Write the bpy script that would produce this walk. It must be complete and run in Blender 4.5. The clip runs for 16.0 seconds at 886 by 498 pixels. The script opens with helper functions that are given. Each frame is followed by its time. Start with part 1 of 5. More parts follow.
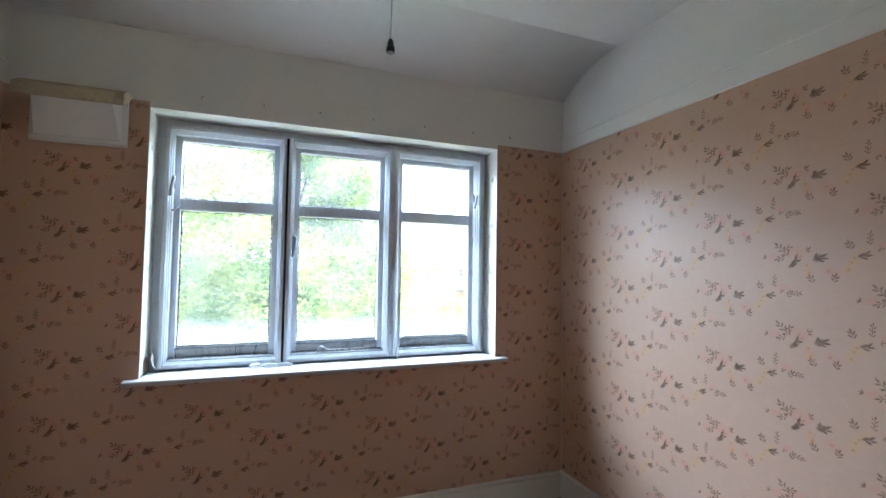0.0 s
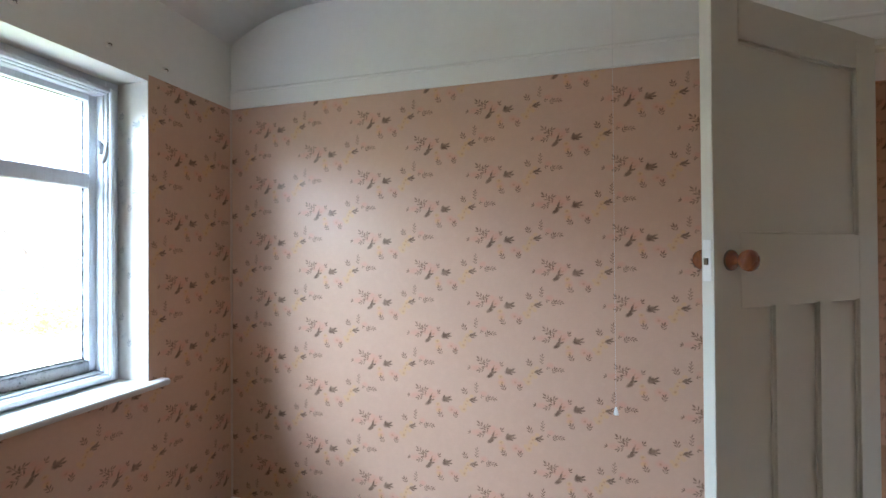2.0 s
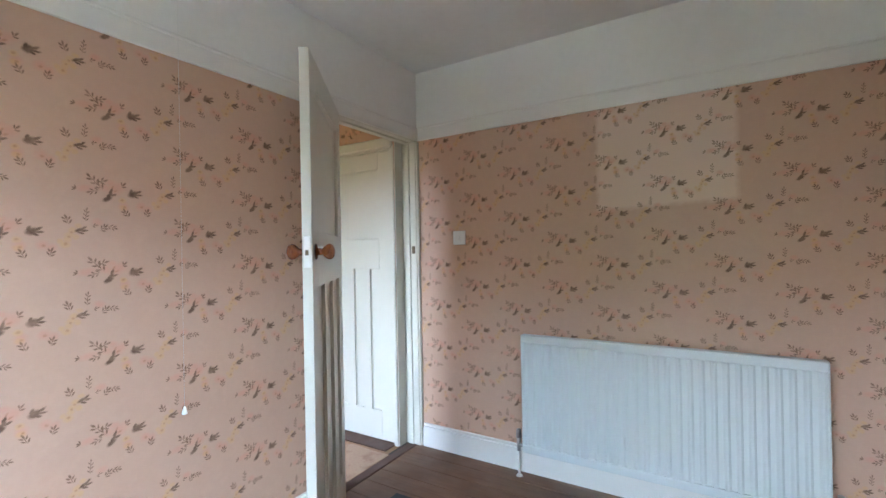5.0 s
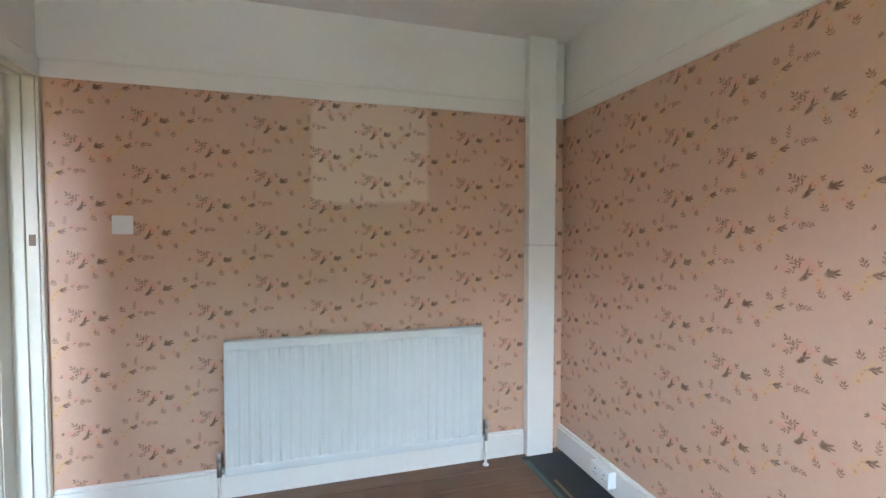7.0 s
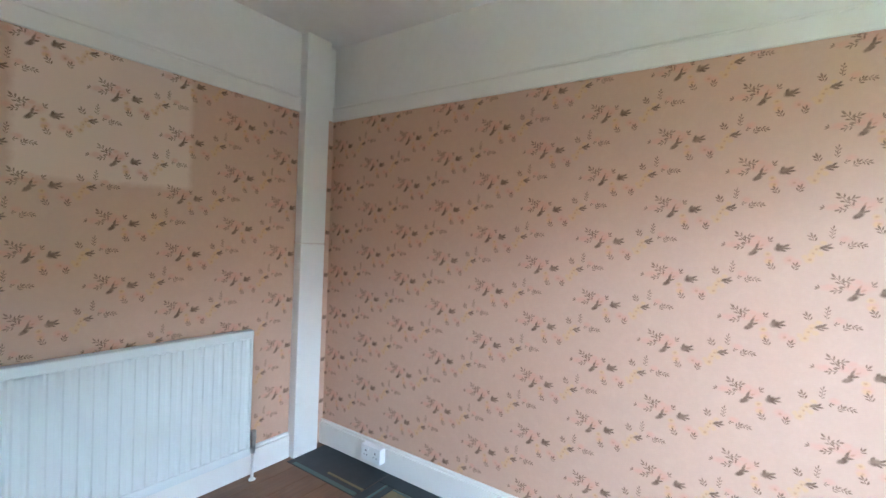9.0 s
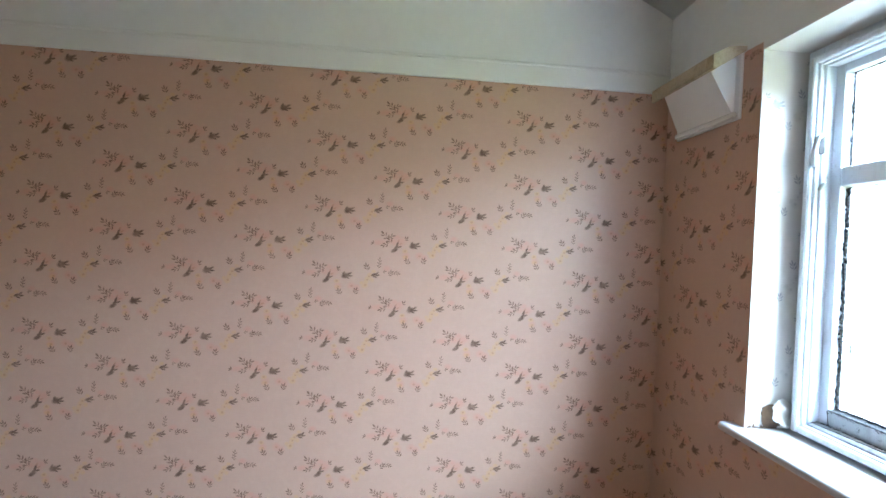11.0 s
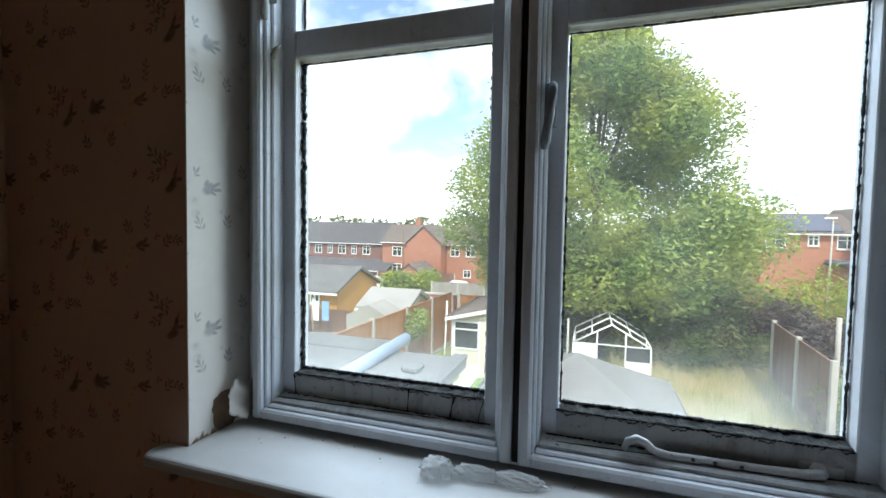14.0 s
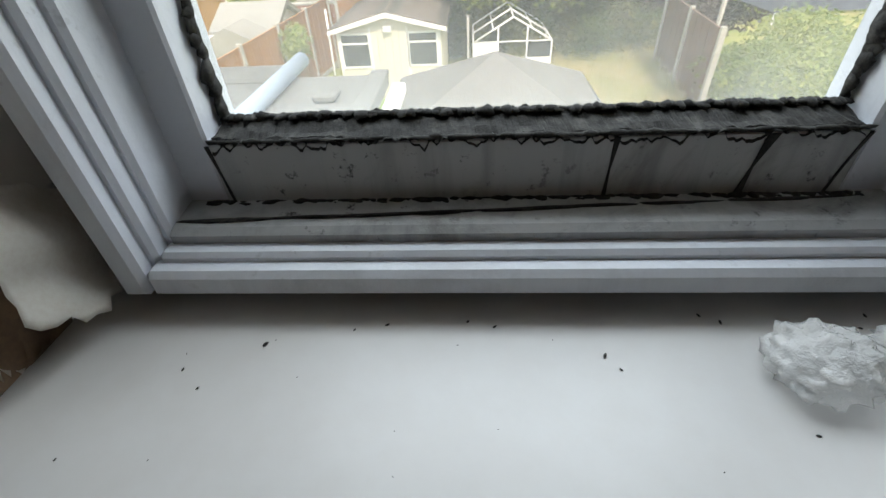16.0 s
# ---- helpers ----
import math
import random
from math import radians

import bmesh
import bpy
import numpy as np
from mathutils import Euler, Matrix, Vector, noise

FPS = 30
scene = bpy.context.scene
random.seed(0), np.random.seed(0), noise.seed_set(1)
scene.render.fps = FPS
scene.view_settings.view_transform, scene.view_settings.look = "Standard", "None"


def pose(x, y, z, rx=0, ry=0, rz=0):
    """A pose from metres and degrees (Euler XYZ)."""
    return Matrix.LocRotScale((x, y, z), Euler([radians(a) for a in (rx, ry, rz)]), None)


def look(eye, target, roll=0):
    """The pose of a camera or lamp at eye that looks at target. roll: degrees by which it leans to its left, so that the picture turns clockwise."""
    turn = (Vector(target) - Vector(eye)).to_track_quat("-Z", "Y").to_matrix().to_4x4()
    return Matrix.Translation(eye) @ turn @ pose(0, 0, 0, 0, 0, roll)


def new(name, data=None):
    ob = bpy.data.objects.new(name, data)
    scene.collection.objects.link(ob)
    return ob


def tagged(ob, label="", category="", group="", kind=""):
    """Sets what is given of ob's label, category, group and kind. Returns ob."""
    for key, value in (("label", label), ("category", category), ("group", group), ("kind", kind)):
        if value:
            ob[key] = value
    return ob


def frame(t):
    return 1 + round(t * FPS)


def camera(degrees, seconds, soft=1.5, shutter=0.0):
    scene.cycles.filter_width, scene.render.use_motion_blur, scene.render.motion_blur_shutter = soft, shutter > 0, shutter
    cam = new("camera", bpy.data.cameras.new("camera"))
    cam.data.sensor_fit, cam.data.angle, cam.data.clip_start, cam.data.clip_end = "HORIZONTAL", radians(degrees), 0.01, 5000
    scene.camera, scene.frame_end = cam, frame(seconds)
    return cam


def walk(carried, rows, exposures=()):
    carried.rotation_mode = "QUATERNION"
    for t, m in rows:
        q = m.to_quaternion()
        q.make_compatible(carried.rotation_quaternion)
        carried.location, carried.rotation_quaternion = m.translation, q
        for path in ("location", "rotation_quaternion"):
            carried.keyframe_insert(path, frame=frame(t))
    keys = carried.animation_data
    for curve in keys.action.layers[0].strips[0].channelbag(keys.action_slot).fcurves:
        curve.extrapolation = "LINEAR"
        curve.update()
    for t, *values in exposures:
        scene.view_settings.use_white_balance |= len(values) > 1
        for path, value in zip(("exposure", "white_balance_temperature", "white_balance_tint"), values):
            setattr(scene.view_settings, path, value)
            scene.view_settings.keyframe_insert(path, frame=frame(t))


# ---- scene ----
cam = camera(89.9, 16.0)
PATH = [
    (0, (1.027, -2.243, 1.324), (1.734, -0.373, 1.408), 0.9),
    (0.5, (0.902, -2.059, 1.334), (2.087, -0.448, 1.379), 0.6),
    (1, (0.88, -1.842, 1.316), (2.353, -0.489, 1.361), 1.0),
    (1.5, (0.891, -1.657, 1.311), (2.639, -0.684, 1.33), 0.1),
    (2, (0.833, -1.573, 1.323), (2.76, -1.04, 1.34), -0.4),
    (2.5, (0.766, -1.496, 1.328), (2.754, -1.276, 1.332), -1.1),
    (3, (0.829, -1.33, 1.307), (2.82, -1.526, 1.31), -1.2),
    (3.5, (0.893, -1.132, 1.315), (2.791, -1.761, 1.317), -0.6),
    (4, (0.861, -0.98, 1.321), (2.561, -2.033, 1.345), -1.1),
    (4.5, (0.843, -0.892, 1.31), (2.297, -2.265, 1.317), -0.5),
    (5, (0.942, -0.872, 1.295), (1.992, -2.574, 1.3), -1.1),
    (5.2, (0.989, -0.853, 1.3), (1.88, -2.644, 1.293), -1.1),
    (7.3, (1.537, -0.923, 1.337), (0.779, -2.773, 1.264), 1.0),
    (7.5, (1.581, -0.934, 1.331), (0.691, -2.724, 1.264), 1.6),
    (8, (1.723, -0.909, 1.341), (0.485, -2.479, 1.276), 1.3),
    (8.5, (1.837, -0.977, 1.322), (0.42, -2.388, 1.267), 2.3),
    (9, (1.884, -1.113, 1.328), (0.249, -2.263, 1.281), 2.5),
    (9.5, (1.923, -1.166, 1.356), (0.098, -1.983, 1.312), 2.4),
    (10, (1.946, -1.182, 1.351), (-0.024, -1.522, 1.311), 2.4),
    (10.2, (1.907, -1.148, 1.355), (-0.082, -1.352, 1.312), 2.4),
    (12.3, (1.715, -0.999, 1.356), (-0.074, -0.105, 1.4), 2.1),
    (12.5, (1.674, -0.955, 1.345), (-0.009, 0.125, 1.387), 1.9),
    (13, (1.514, -0.893, 1.3), (0.276, 0.677, 1.335), 2.2),
    (13.5, (1.364, -0.808, 1.257), (0.527, 1.008, 1.219), 1.4),
    (14, (1.183, -0.609, 1.235), (0.557, 1.288, 1.143), 1.0),
    (14.5, (1.036, -0.465, 1.188), (0.502, 1.451, 0.976), 1.0),
    (15, (0.882, -0.324, 1.13), (0.546, 1.571, 0.586), -0.7),
    (15.5, (0.795, -0.204, 1.085), (0.639, 1.559, 0.152), -2.5),
    (16, (0.77, -0.088, 1.041), (0.64, 1.482, -0.191), -3.4),
]
walk(cam, [(t, look(eye, target, roll)) for t, eye, target, roll in PATH],
     exposures=[(0.0, 2.55, 5500, 10), (1.0, 2.7, 5500, 10), (2.5, 3.15, 5700, 10), (4.0, 3.4, 5500, 10), (5.2, 3.45, 5500, 10), (7.3, 3.65, 5700, 10),
                (9.5, 3.7, 5300, 10), (10.2, 3.65, 5300, 10), (12.3, 1.75, 5700, 10), (13.0, 0.85, 5900, 10), (14.0, 0.25, 6200, 10), (14.5, -0.05, 6400, 10),
                (15.0, -0.05, 6700, 12), (16.0, 0.2, 7200, 14)])

# ---- world and light ----
W, L, H = 2.645, 3.322, 2.48          # room: west wall x=0, window wall y=0, south wall y=-L
RAIL = 2.03                           # top of the wallpaper
GROUND = -2.75                        # garden level below the bedroom floor

world = bpy.data.worlds.new("sky")
scene.world = world
world.use_nodes = True
_n = world.node_tree.nodes
_l = world.node_tree.links
_bg = _n["Background"]
_sky = _n.new("ShaderNodeTexSky")
_sky.sky_type = "NISHITA"
_sky.sun_disc = False
_sky.sun_elevation = radians(52)
_sky.sun_rotation = radians(159)
_tc = _n.new("ShaderNodeTexCoord")
_mp = _n.new("ShaderNodeMapping")
_mp.inputs["Scale"].default_value = (1.0, 1.0, 2.1)
_mp.inputs["Location"].default_value = (4.1, 2.7, 0.9)
_cl = _n.new("ShaderNodeTexNoise")
_cl.inputs["Scale"].default_value = 2.3
_cl.inputs["Detail"].default_value = 7
_cl.inputs["Roughness"].default_value = 0.58
_cl.inputs["Distortion"].default_value = 0.35
_cr = _n.new("ShaderNodeValToRGB")
_cr.color_ramp.elements[0].position = 0.37
_cr.color_ramp.elements[0].color = (0, 0, 0, 1)
_cr.color_ramp.elements[1].position = 0.55
_cr.color_ramp.elements[1].color = (1, 1, 1, 1)
_mx = _n.new("ShaderNodeMix")
_mx.data_type = "RGBA"
_mx.inputs["B"].default_value = (13.5, 13.7, 14.0, 1)
_l.new(_tc.outputs["Generated"], _mp.inputs["Vector"])
_l.new(_mp.outputs["Vector"], _cl.inputs["Vector"])
_l.new(_cl.outputs["Fac"], _cr.inputs["Fac"])
_l.new(_cr.outputs["Color"], _mx.inputs["Factor"])
_sc = _n.new("ShaderNodeVectorMath")
_sc.operation = "SCALE"
_sc.inputs["Scale"].default_value = 1.9
_l.new(_sky.outputs["Color"], _sc.inputs[0])
_l.new(_sc.outputs[0], _mx.inputs["A"])
_l.new(_mx.outputs["Result"], _bg.inputs["Color"])
_bg.inputs["Strength"].default_value = 0.14

sun = new("sun", bpy.data.lights.new("sun", "SUN"))
sun.data.energy = 4.0
sun.data.angle = radians(0.6)
sun.data.color = (1.0, 0.93, 0.83)
sun.matrix_world = look((0, 0, 20), (-0.36 * 10, 0.93 * 10, 20 - 12.8))

# area lamp added outside, above the window, to stand in for sky light
sky_fill = new("sky_fill_lamp", bpy.data.lights.new("sky_fill_lamp", "AREA"))
sky_fill.data.shape = "RECTANGLE"
sky_fill.data.size, sky_fill.data.size_y = 7.5, 1.7
sky_fill.data.energy = 235
sky_fill.data.color = (0.66, 0.84, 1.0)
sky_fill.matrix_world = look((1.345, 1.85, 3.0), (1.345, -0.40, 0.80))

# unseen lamp added in the landing's north wall to brighten the landing
landing_fill = new("landing_fill_lamp", bpy.data.lights.new("landing_fill_lamp", "AREA"))
landing_fill.data.shape = "RECTANGLE"
landing_fill.data.size, landing_fill.data.size_y = 0.78, 1.12
landing_fill.data.energy = 0.05
landing_fill.data.color = (0.95, 0.96, 1.0)
landing_fill.matrix_world = look((3.35, -0.52, 1.52), (3.25, -2.5, 1.2))


# ---- materials ----
class Mat:
    """A small builder for node materials."""

    def __init__(self, name, rough=0.6, metal=0.0, spec=0.5):
        self.m = bpy.data.materials.new(name)
        self.m.use_nodes = True
        self.n, self.l = self.m.node_tree.nodes, self.m.node_tree.links
        self.b = self.n["Principled BSDF"]
        self.b.inputs["Roughness"].default_value = rough
        self.b.inputs["Metallic"].default_value = metal
        self.b.inputs["Specular IOR Level"].default_value = spec
        self.co = self.n.new("ShaderNodeTexCoord").outputs["Object"]
        self.bump_in = None

    def geo_pos(self):
        return self.n.new("ShaderNodeNewGeometry").outputs["Position"]

    def mapped(self, src, scale=(1, 1, 1), loc=(0, 0, 0), rot=0.0):
        k = self.n.new("ShaderNodeMapping")
        self.l.new(src, k.inputs["Vector"])
        k.inputs["Scale"].default_value = scale
        k.inputs["Location"].default_value = loc
        k.inputs["Rotation"].default_value = (0, 0, rot)
        return k.outputs["Vector"]

    def noise(self, src, scale, detail=4, rough=0.55, dist=0.0):
        k = self.n.new("ShaderNodeTexNoise")
        self.l.new(src, k.inputs["Vector"])
        k.inputs["Scale"].default_value = scale
        k.inputs["Detail"].default_value = detail
        k.inputs["Roughness"].default_value = rough
        k.inputs["Distortion"].default_value = dist
        return k.outputs["Fac"]

    def ramp(self, src, lo, hi, a=0.0, b=1.0):
        k = self.n.new("ShaderNodeMapRange")
        self.l.new(src, k.inputs["Value"])
        for i, v in enumerate((lo, hi, a, b)):
            k.inputs[i + 1].default_value = v
        return k.outputs["Result"]

    def math(self, op, a, b=0.0, c=0.0):
        k = self.n.new("ShaderNodeMath")
        k.operation = op
        for i, v in enumerate((a, b, c)):
            if isinstance(v, (int, float)):
                k.inputs[i].default_value = v
            else:
                self.l.new(v, k.inputs[i])
        return k.outputs[0]

    def mix(self, fac, a, b, mode="MIX"):
        k = self.n.new("ShaderNodeMix")
        k.data_type = "RGBA"
        k.blend_type = mode
        for key, v in (("Factor", fac), ("A", a), ("B", b)):
            if isinstance(v, (int, float)):
                k.inputs[key].default_value = v
            elif isinstance(v, tuple):
                k.inputs[key].default_value = (*v, 1)
            else:
                self.l.new(v, k.inputs[key])
        return k.outputs["Result"]

    def color(self, v):
        if isinstance(v, tuple):
            self.b.inputs["Base Color"].default_value = (*v, 1)
        else:
            self.l.new(v, self.b.inputs["Base Color"])
        return self

    def rough(self, v):
        self.l.new(v, self.b.inputs["Roughness"])
        return self

    def bump(self, v, strength=0.3, dist=0.002):
        k = self.n.new("ShaderNodeBump")
        k.inputs["Strength"].default_value = strength
        k.inputs["Distance"].default_value = dist
        self.l.new(v, k.inputs["Height"])
        if self.bump_in:
            self.l.new(self.bump_in, k.inputs["Normal"])
        self.bump_in = k.outputs["Normal"]
        self.l.new(self.bump_in, self.b.inputs["Normal"])
        return self

    def island(self):
        return self.n.new("ShaderNodeNewGeometry").outputs["Random Per Island"]

    def rand(self):
        return self.n.new("ShaderNodeObjectInfo").outputs["Random"]


def paint(name, col, stain, amount=0.35, rough=0.45, scale=3.0, relief=0.15):
    k = Mat(name, rough)
    p = k.geo_pos()
    s = k.ramp(k.noise(p, scale, 6, 0.6), 0.5, 0.75, 0, amount)
    g = k.ramp(k.noise(p, scale * 14, 4, 0.6), 0.4, 0.7, 0, amount * 0.35)
    k.color(k.mix(g, k.mix(s, col, stain), stain))
    k.bump(k.noise(p, 120, 3), relief, 0.001)
    k.rough(k.ramp(k.noise(p, 9, 3), 0.3, 0.7, rough - 0.02, rough + 0.05))
    return k.m


CELL = 0.267                          # wallpaper half-drop cell, both ways


def wallpaper(name, base, fade=None, strength=1.0, tint=None):
    """Peach paper printed with sprigs on a half-drop repeat, laid on UV metres; a broad leaf sits at the origin."""
    k = Mat(name, 0.48, 0, 0.5)
    uv = k.n.new("ShaderNodeTexCoord").outputs["UV"]
    wob = k.n.new("ShaderNodeTexNoise")
    wob.inputs["Scale"].default_value = 110
    wob.inputs["Detail"].default_value = 2
    k.l.new(uv, wob.inputs["Vector"])
    vm = k.n.new("ShaderNodeVectorMath")
    vm.operation = "MULTIPLY_ADD"
    k.l.new(wob.outputs["Color"], vm.inputs[0])
    vm.inputs[1].default_value = (0.005, 0.005, 0)
    k.l.new(uv, vm.inputs[2])
    off = k.n.new("ShaderNodeVectorMath")
    off.operation = "SUBTRACT"
    k.l.new(vm.outputs[0], off.inputs[0])
    off.inputs[1].default_value = (0.0025, 0.0025, 0)
    sep = k.n.new("ShaderNodeSeparateXYZ")
    k.l.new(off.outputs[0], sep.inputs[0])

    def domain(su, sv):
        """Coordinates wrapped into one repeat cell that starts at (su, sv)."""
        u = k.math("DIVIDE", k.math("SUBTRACT", sep.outputs[0], su), CELL)
        cell = k.math("FLOOR", u)
        fu = k.math("MULTIPLY", k.math("SUBTRACT", u, cell), CELL)
        odd = k.math("MULTIPLY", k.math("PINGPONG", cell, 1.0), 0.5)
        v = k.math("ADD", k.math("DIVIDE", k.math("SUBTRACT", sep.outputs[1], sv), CELL), odd)
        fv = k.math("MULTIPLY", k.math("SUBTRACT", v, k.math("FLOOR", v)), CELL)
        com = k.n.new("ShaderNodeCombineXYZ")
        k.l.new(fu, com.inputs[0])
        k.l.new(fv, com.inputs[1])
        return com.outputs[0]

    domains = {(su, sv): domain(su, sv) for su in (-CELL / 2, 0.0) for sv in (-CELL / 2, 0.0)}

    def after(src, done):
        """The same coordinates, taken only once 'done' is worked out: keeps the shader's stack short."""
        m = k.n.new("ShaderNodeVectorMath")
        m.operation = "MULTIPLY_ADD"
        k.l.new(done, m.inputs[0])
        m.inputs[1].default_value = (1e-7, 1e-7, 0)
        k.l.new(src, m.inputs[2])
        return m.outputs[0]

    def blob(cx, cy, rx, ry, rot, soft, frames):
        best = None
        for (su, sv), src in frames.items():
            n = math.floor((cx - su) / CELL)
            lx = cx - su - n * CELL
            ly = (cy - sv + (n % 2) * CELL / 2) % CELL
            room = min(lx, CELL - lx, ly, CELL - ly)
            if best is None or room > best[0]:
                best = (room, lx, ly, src)
        m = k.n.new("ShaderNodeMapping")
        m.vector_type = "TEXTURE"
        m.inputs["Location"].default_value = (best[1], best[2], 0)
        m.inputs["Rotation"].default_value = (0, 0, radians(rot))
        m.inputs["Scale"].default_value = (rx, ry, 1)
        k.l.new(best[3], m.inputs["Vector"])
        g = k.n.new("ShaderNodeVectorMath")
        g.operation = "LENGTH"
        k.l.new(m.outputs[0], g.inputs[0])
        return k.ramp(g.outputs["Value"], 1.0 + soft * 0.4, 1.0 - soft, 0, 1)

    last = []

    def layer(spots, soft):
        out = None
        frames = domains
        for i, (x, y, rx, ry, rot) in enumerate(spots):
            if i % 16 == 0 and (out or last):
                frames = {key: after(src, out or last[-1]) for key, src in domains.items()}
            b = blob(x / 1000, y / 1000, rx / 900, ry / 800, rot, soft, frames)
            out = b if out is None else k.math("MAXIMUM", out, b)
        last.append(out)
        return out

    def sprig(x, y, turn, pairs, step, size):
        """Leaflets in pairs along a stem, with one at its tip."""
        dx, dy = math.cos(radians(turn)), math.sin(radians(turn))
        out = [(x + dx * step * pairs * 0.5, y + dy * step * pairs * 0.5, step * pairs * 0.5, 0.9, turn)]
        for i in range(pairs):
            for side in (-1, 1):
                t = turn + side * 42
                px, py = x + dx * step * (i + 0.15 * side), y + dy * step * (i + 0.15 * side)
                out.append((px + math.cos(radians(t)) * size, py + math.sin(radians(t)) * size, size * 0.66, size * 0.22, t))
        ex, ey = x + dx * (step * pairs + size * 0.2), y + dy * (step * pairs + size * 0.2)
        return out + [(ex, ey, size * 0.75, size * 0.28, turn)]

    # centres and half-axes in millimetres, turn in degrees
    pink = layer([(-52, 12, 26, 16, 20), (-136, 6, 22, 10, 10), (-82, 12, 15, 11, 0), (26, -42, 16, 13, 0), (164, 33, 15, 10, 0),
                  (-28, -44, 15, 14, 0), (44, -50, 14, 11, 20), (-66, 30, 14, 9, 0)], 0.6)
    gold = layer([(98, 4, 12, 8, 10), (90, -10, 13, 8, 15), (84, -24, 10, 8, 0), (78, -40, 13, 10, 0), (-33, -26, 11, 8, 0), (-30, -50, 11, 8, 0),
                  (106, -16, 9, 8, 0), (66, -30, 8, 7, 0), (112, 20, 9, 6, 0)], 0.45)
    core = layer([(95, -2, 4, 3, 0), (88, -16, 3.5, 3, 0), (80, -38, 4.5, 4, 0), (-33, -25, 5, 3.4, 20), (27, -44, 4.5, 3.6, 0), (-52, 4, 7, 2.6, 30),
                  (-60, 16, 6, 2.4, 60), (-26, -48, 4, 3, 0)], 0.7)
    leaf = layer(sprig(-90, 8, 132, 3, 17, 11) + sprig(-108, 26, 20, 2, 14, 9.5) + sprig(-100, 2, 195, 2, 13, 9) + sprig(-158, 2, 160, 1, 5, 8)
                 + sprig(88, 24, 108, 2, 11, 10) + sprig(131, 36, 84, 3, 12, 7) + sprig(172, 6, 42, 2, 10, 9) + sprig(194, 20, -18, 2, 10, 8)
                 + sprig(-16, -80, 116, 2, 11, 9.5) + sprig(40, -76, 72, 2, 10, 9.5) + sprig(-34, 20, 50, 1, 11, 9) + sprig(150, 20, 12, 1, 10, 6), 0.45)
    dark = layer([(0, -2, 15, 9.5, 22), (-6, 6, 9, 4.5, 70), (15, 6, 12, 3.6, 28), (18, -3, 11, 3.2, 2), (8, -10, 9, 3.2, -20), (-75, -23, 15, 6.5, 32),
                  (-70, -12, 13, 4.6, 50), (-65, 2, 11, 3.6, 68), (-57, -9, 9, 3, 20), (114, 6, 12, 4.6, 25), (126, 12, 9, 3, 40), (128, 4, 10, 3, 5), (118, -3, 9, 2.8, -15)], 0.4)
    p = k.geo_pos()
    big = k.noise(p, 1.6, 5, 0.6)
    fine = k.noise(p, 55, 3)
    mottle = k.noise(uv, 16, 5, 0.65)
    ground = k.mix(k.ramp(big, 0.35, 0.75, 0, 0.30), base, tuple(c * 0.86 for c in base))
    ground = k.mix(k.ramp(fine, 0.4, 0.7, 0, 0.18), ground, tuple(min(1, c * 1.12) for c in base))
    ground = k.mix(k.ramp(mottle, 0.5, 0.75, 0, 0.30), ground, tuple(min(1, c * f) for c, f in zip(base, (1.14, 1.18, 1.22))))
    if fade:
        x0, x1, y0, y1, col = fade
        ragged = k.math("MULTIPLY_ADD", k.noise(uv, 24, 4, 0.6), 0.030, -0.015)
        fx = k.math("ADD", sep.outputs[0], ragged)
        fy = k.math("ADD", k.math("MULTIPLY_ADD", sep.outputs[0], -0.035, sep.outputs[1]), ragged)
        e = 0.014
        box = k.math("MULTIPLY", k.math("MULTIPLY", k.ramp(fx, x0 - e, x0 + e), k.ramp(fx, x1 + e, x1 - e)),
                     k.math("MULTIPLY", k.ramp(fy, y0 - e, y0 + e), k.ramp(fy, y1 + e, y1 - e)))
        ground = k.mix(k.math("MULTIPLY", box, 0.9), ground, col)
    if tint:
        leaf_c, dark_c, pink_c, gold_c, core_c = tint
    else:
        leaf_c, dark_c, pink_c, gold_c, core_c = (0.165, 0.085, 0.040), (0.125, 0.064, 0.030), (0.64, 0.30, 0.21), (0.64, 0.39, 0.16), (0.38, 0.16, 0.07)
    worn = k.ramp(k.noise(uv, 38, 3), 0.3, 0.6, 0.65, 1.0)
    c = ground
    for msk, col, amt in ((pink, pink_c, 0.55), (gold, gold_c, 0.55), (core, core_c, 0.6), (leaf, leaf_c, 0.9), (dark, dark_c, 0.95)):
        c = k.mix(k.math("MULTIPLY", k.math("MULTIPLY", msk, worn), amt * strength), c, col)
    k.color(c)
    k.bump(k.noise(p, 240, 2), 0.12, 0.0006)
    k.bump(k.noise(p, 2.5, 3), 0.12, 0.004)
    k.rough(k.ramp(k.noise(p, 4, 3), 0.3, 0.7, 0.36, 0.48))
    return k.m


def grained(name, a, b, along="y", rough=0.55, scale=1.0, dirt=(0.05, 0.03, 0.02), amount=0.4):
    """Wood with grain stretched along one axis of world space."""
    k = Mat(name, rough)
    p = k.geo_pos()
    st = {"x": (1.2, 22, 22), "y": (22, 1.2, 22), "z": (22, 22, 1.2)}[along]
    g = k.noise(k.mapped(p, tuple(s * scale for s in st)), 3.0, 6, 0.65, 0.4)
    c = k.mix(k.ramp(g, 0.3, 0.7), a, b)
    r = k.rand()
    c = k.mix(k.ramp(r, 0, 1, 0, 0.3), c, tuple(x * 0.6 for x in a))
    c = k.mix(k.ramp(k.noise(p, 2.2, 6, 0.62), 0.5, 0.72, 0, amount), c, dirt)
    k.color(c)
    k.bump(g, 0.25, 0.0015)
    k.rough(k.ramp(k.noise(p, 6, 3), 0.3, 0.7, rough - 0.1, rough + 0.15))
    return k.m


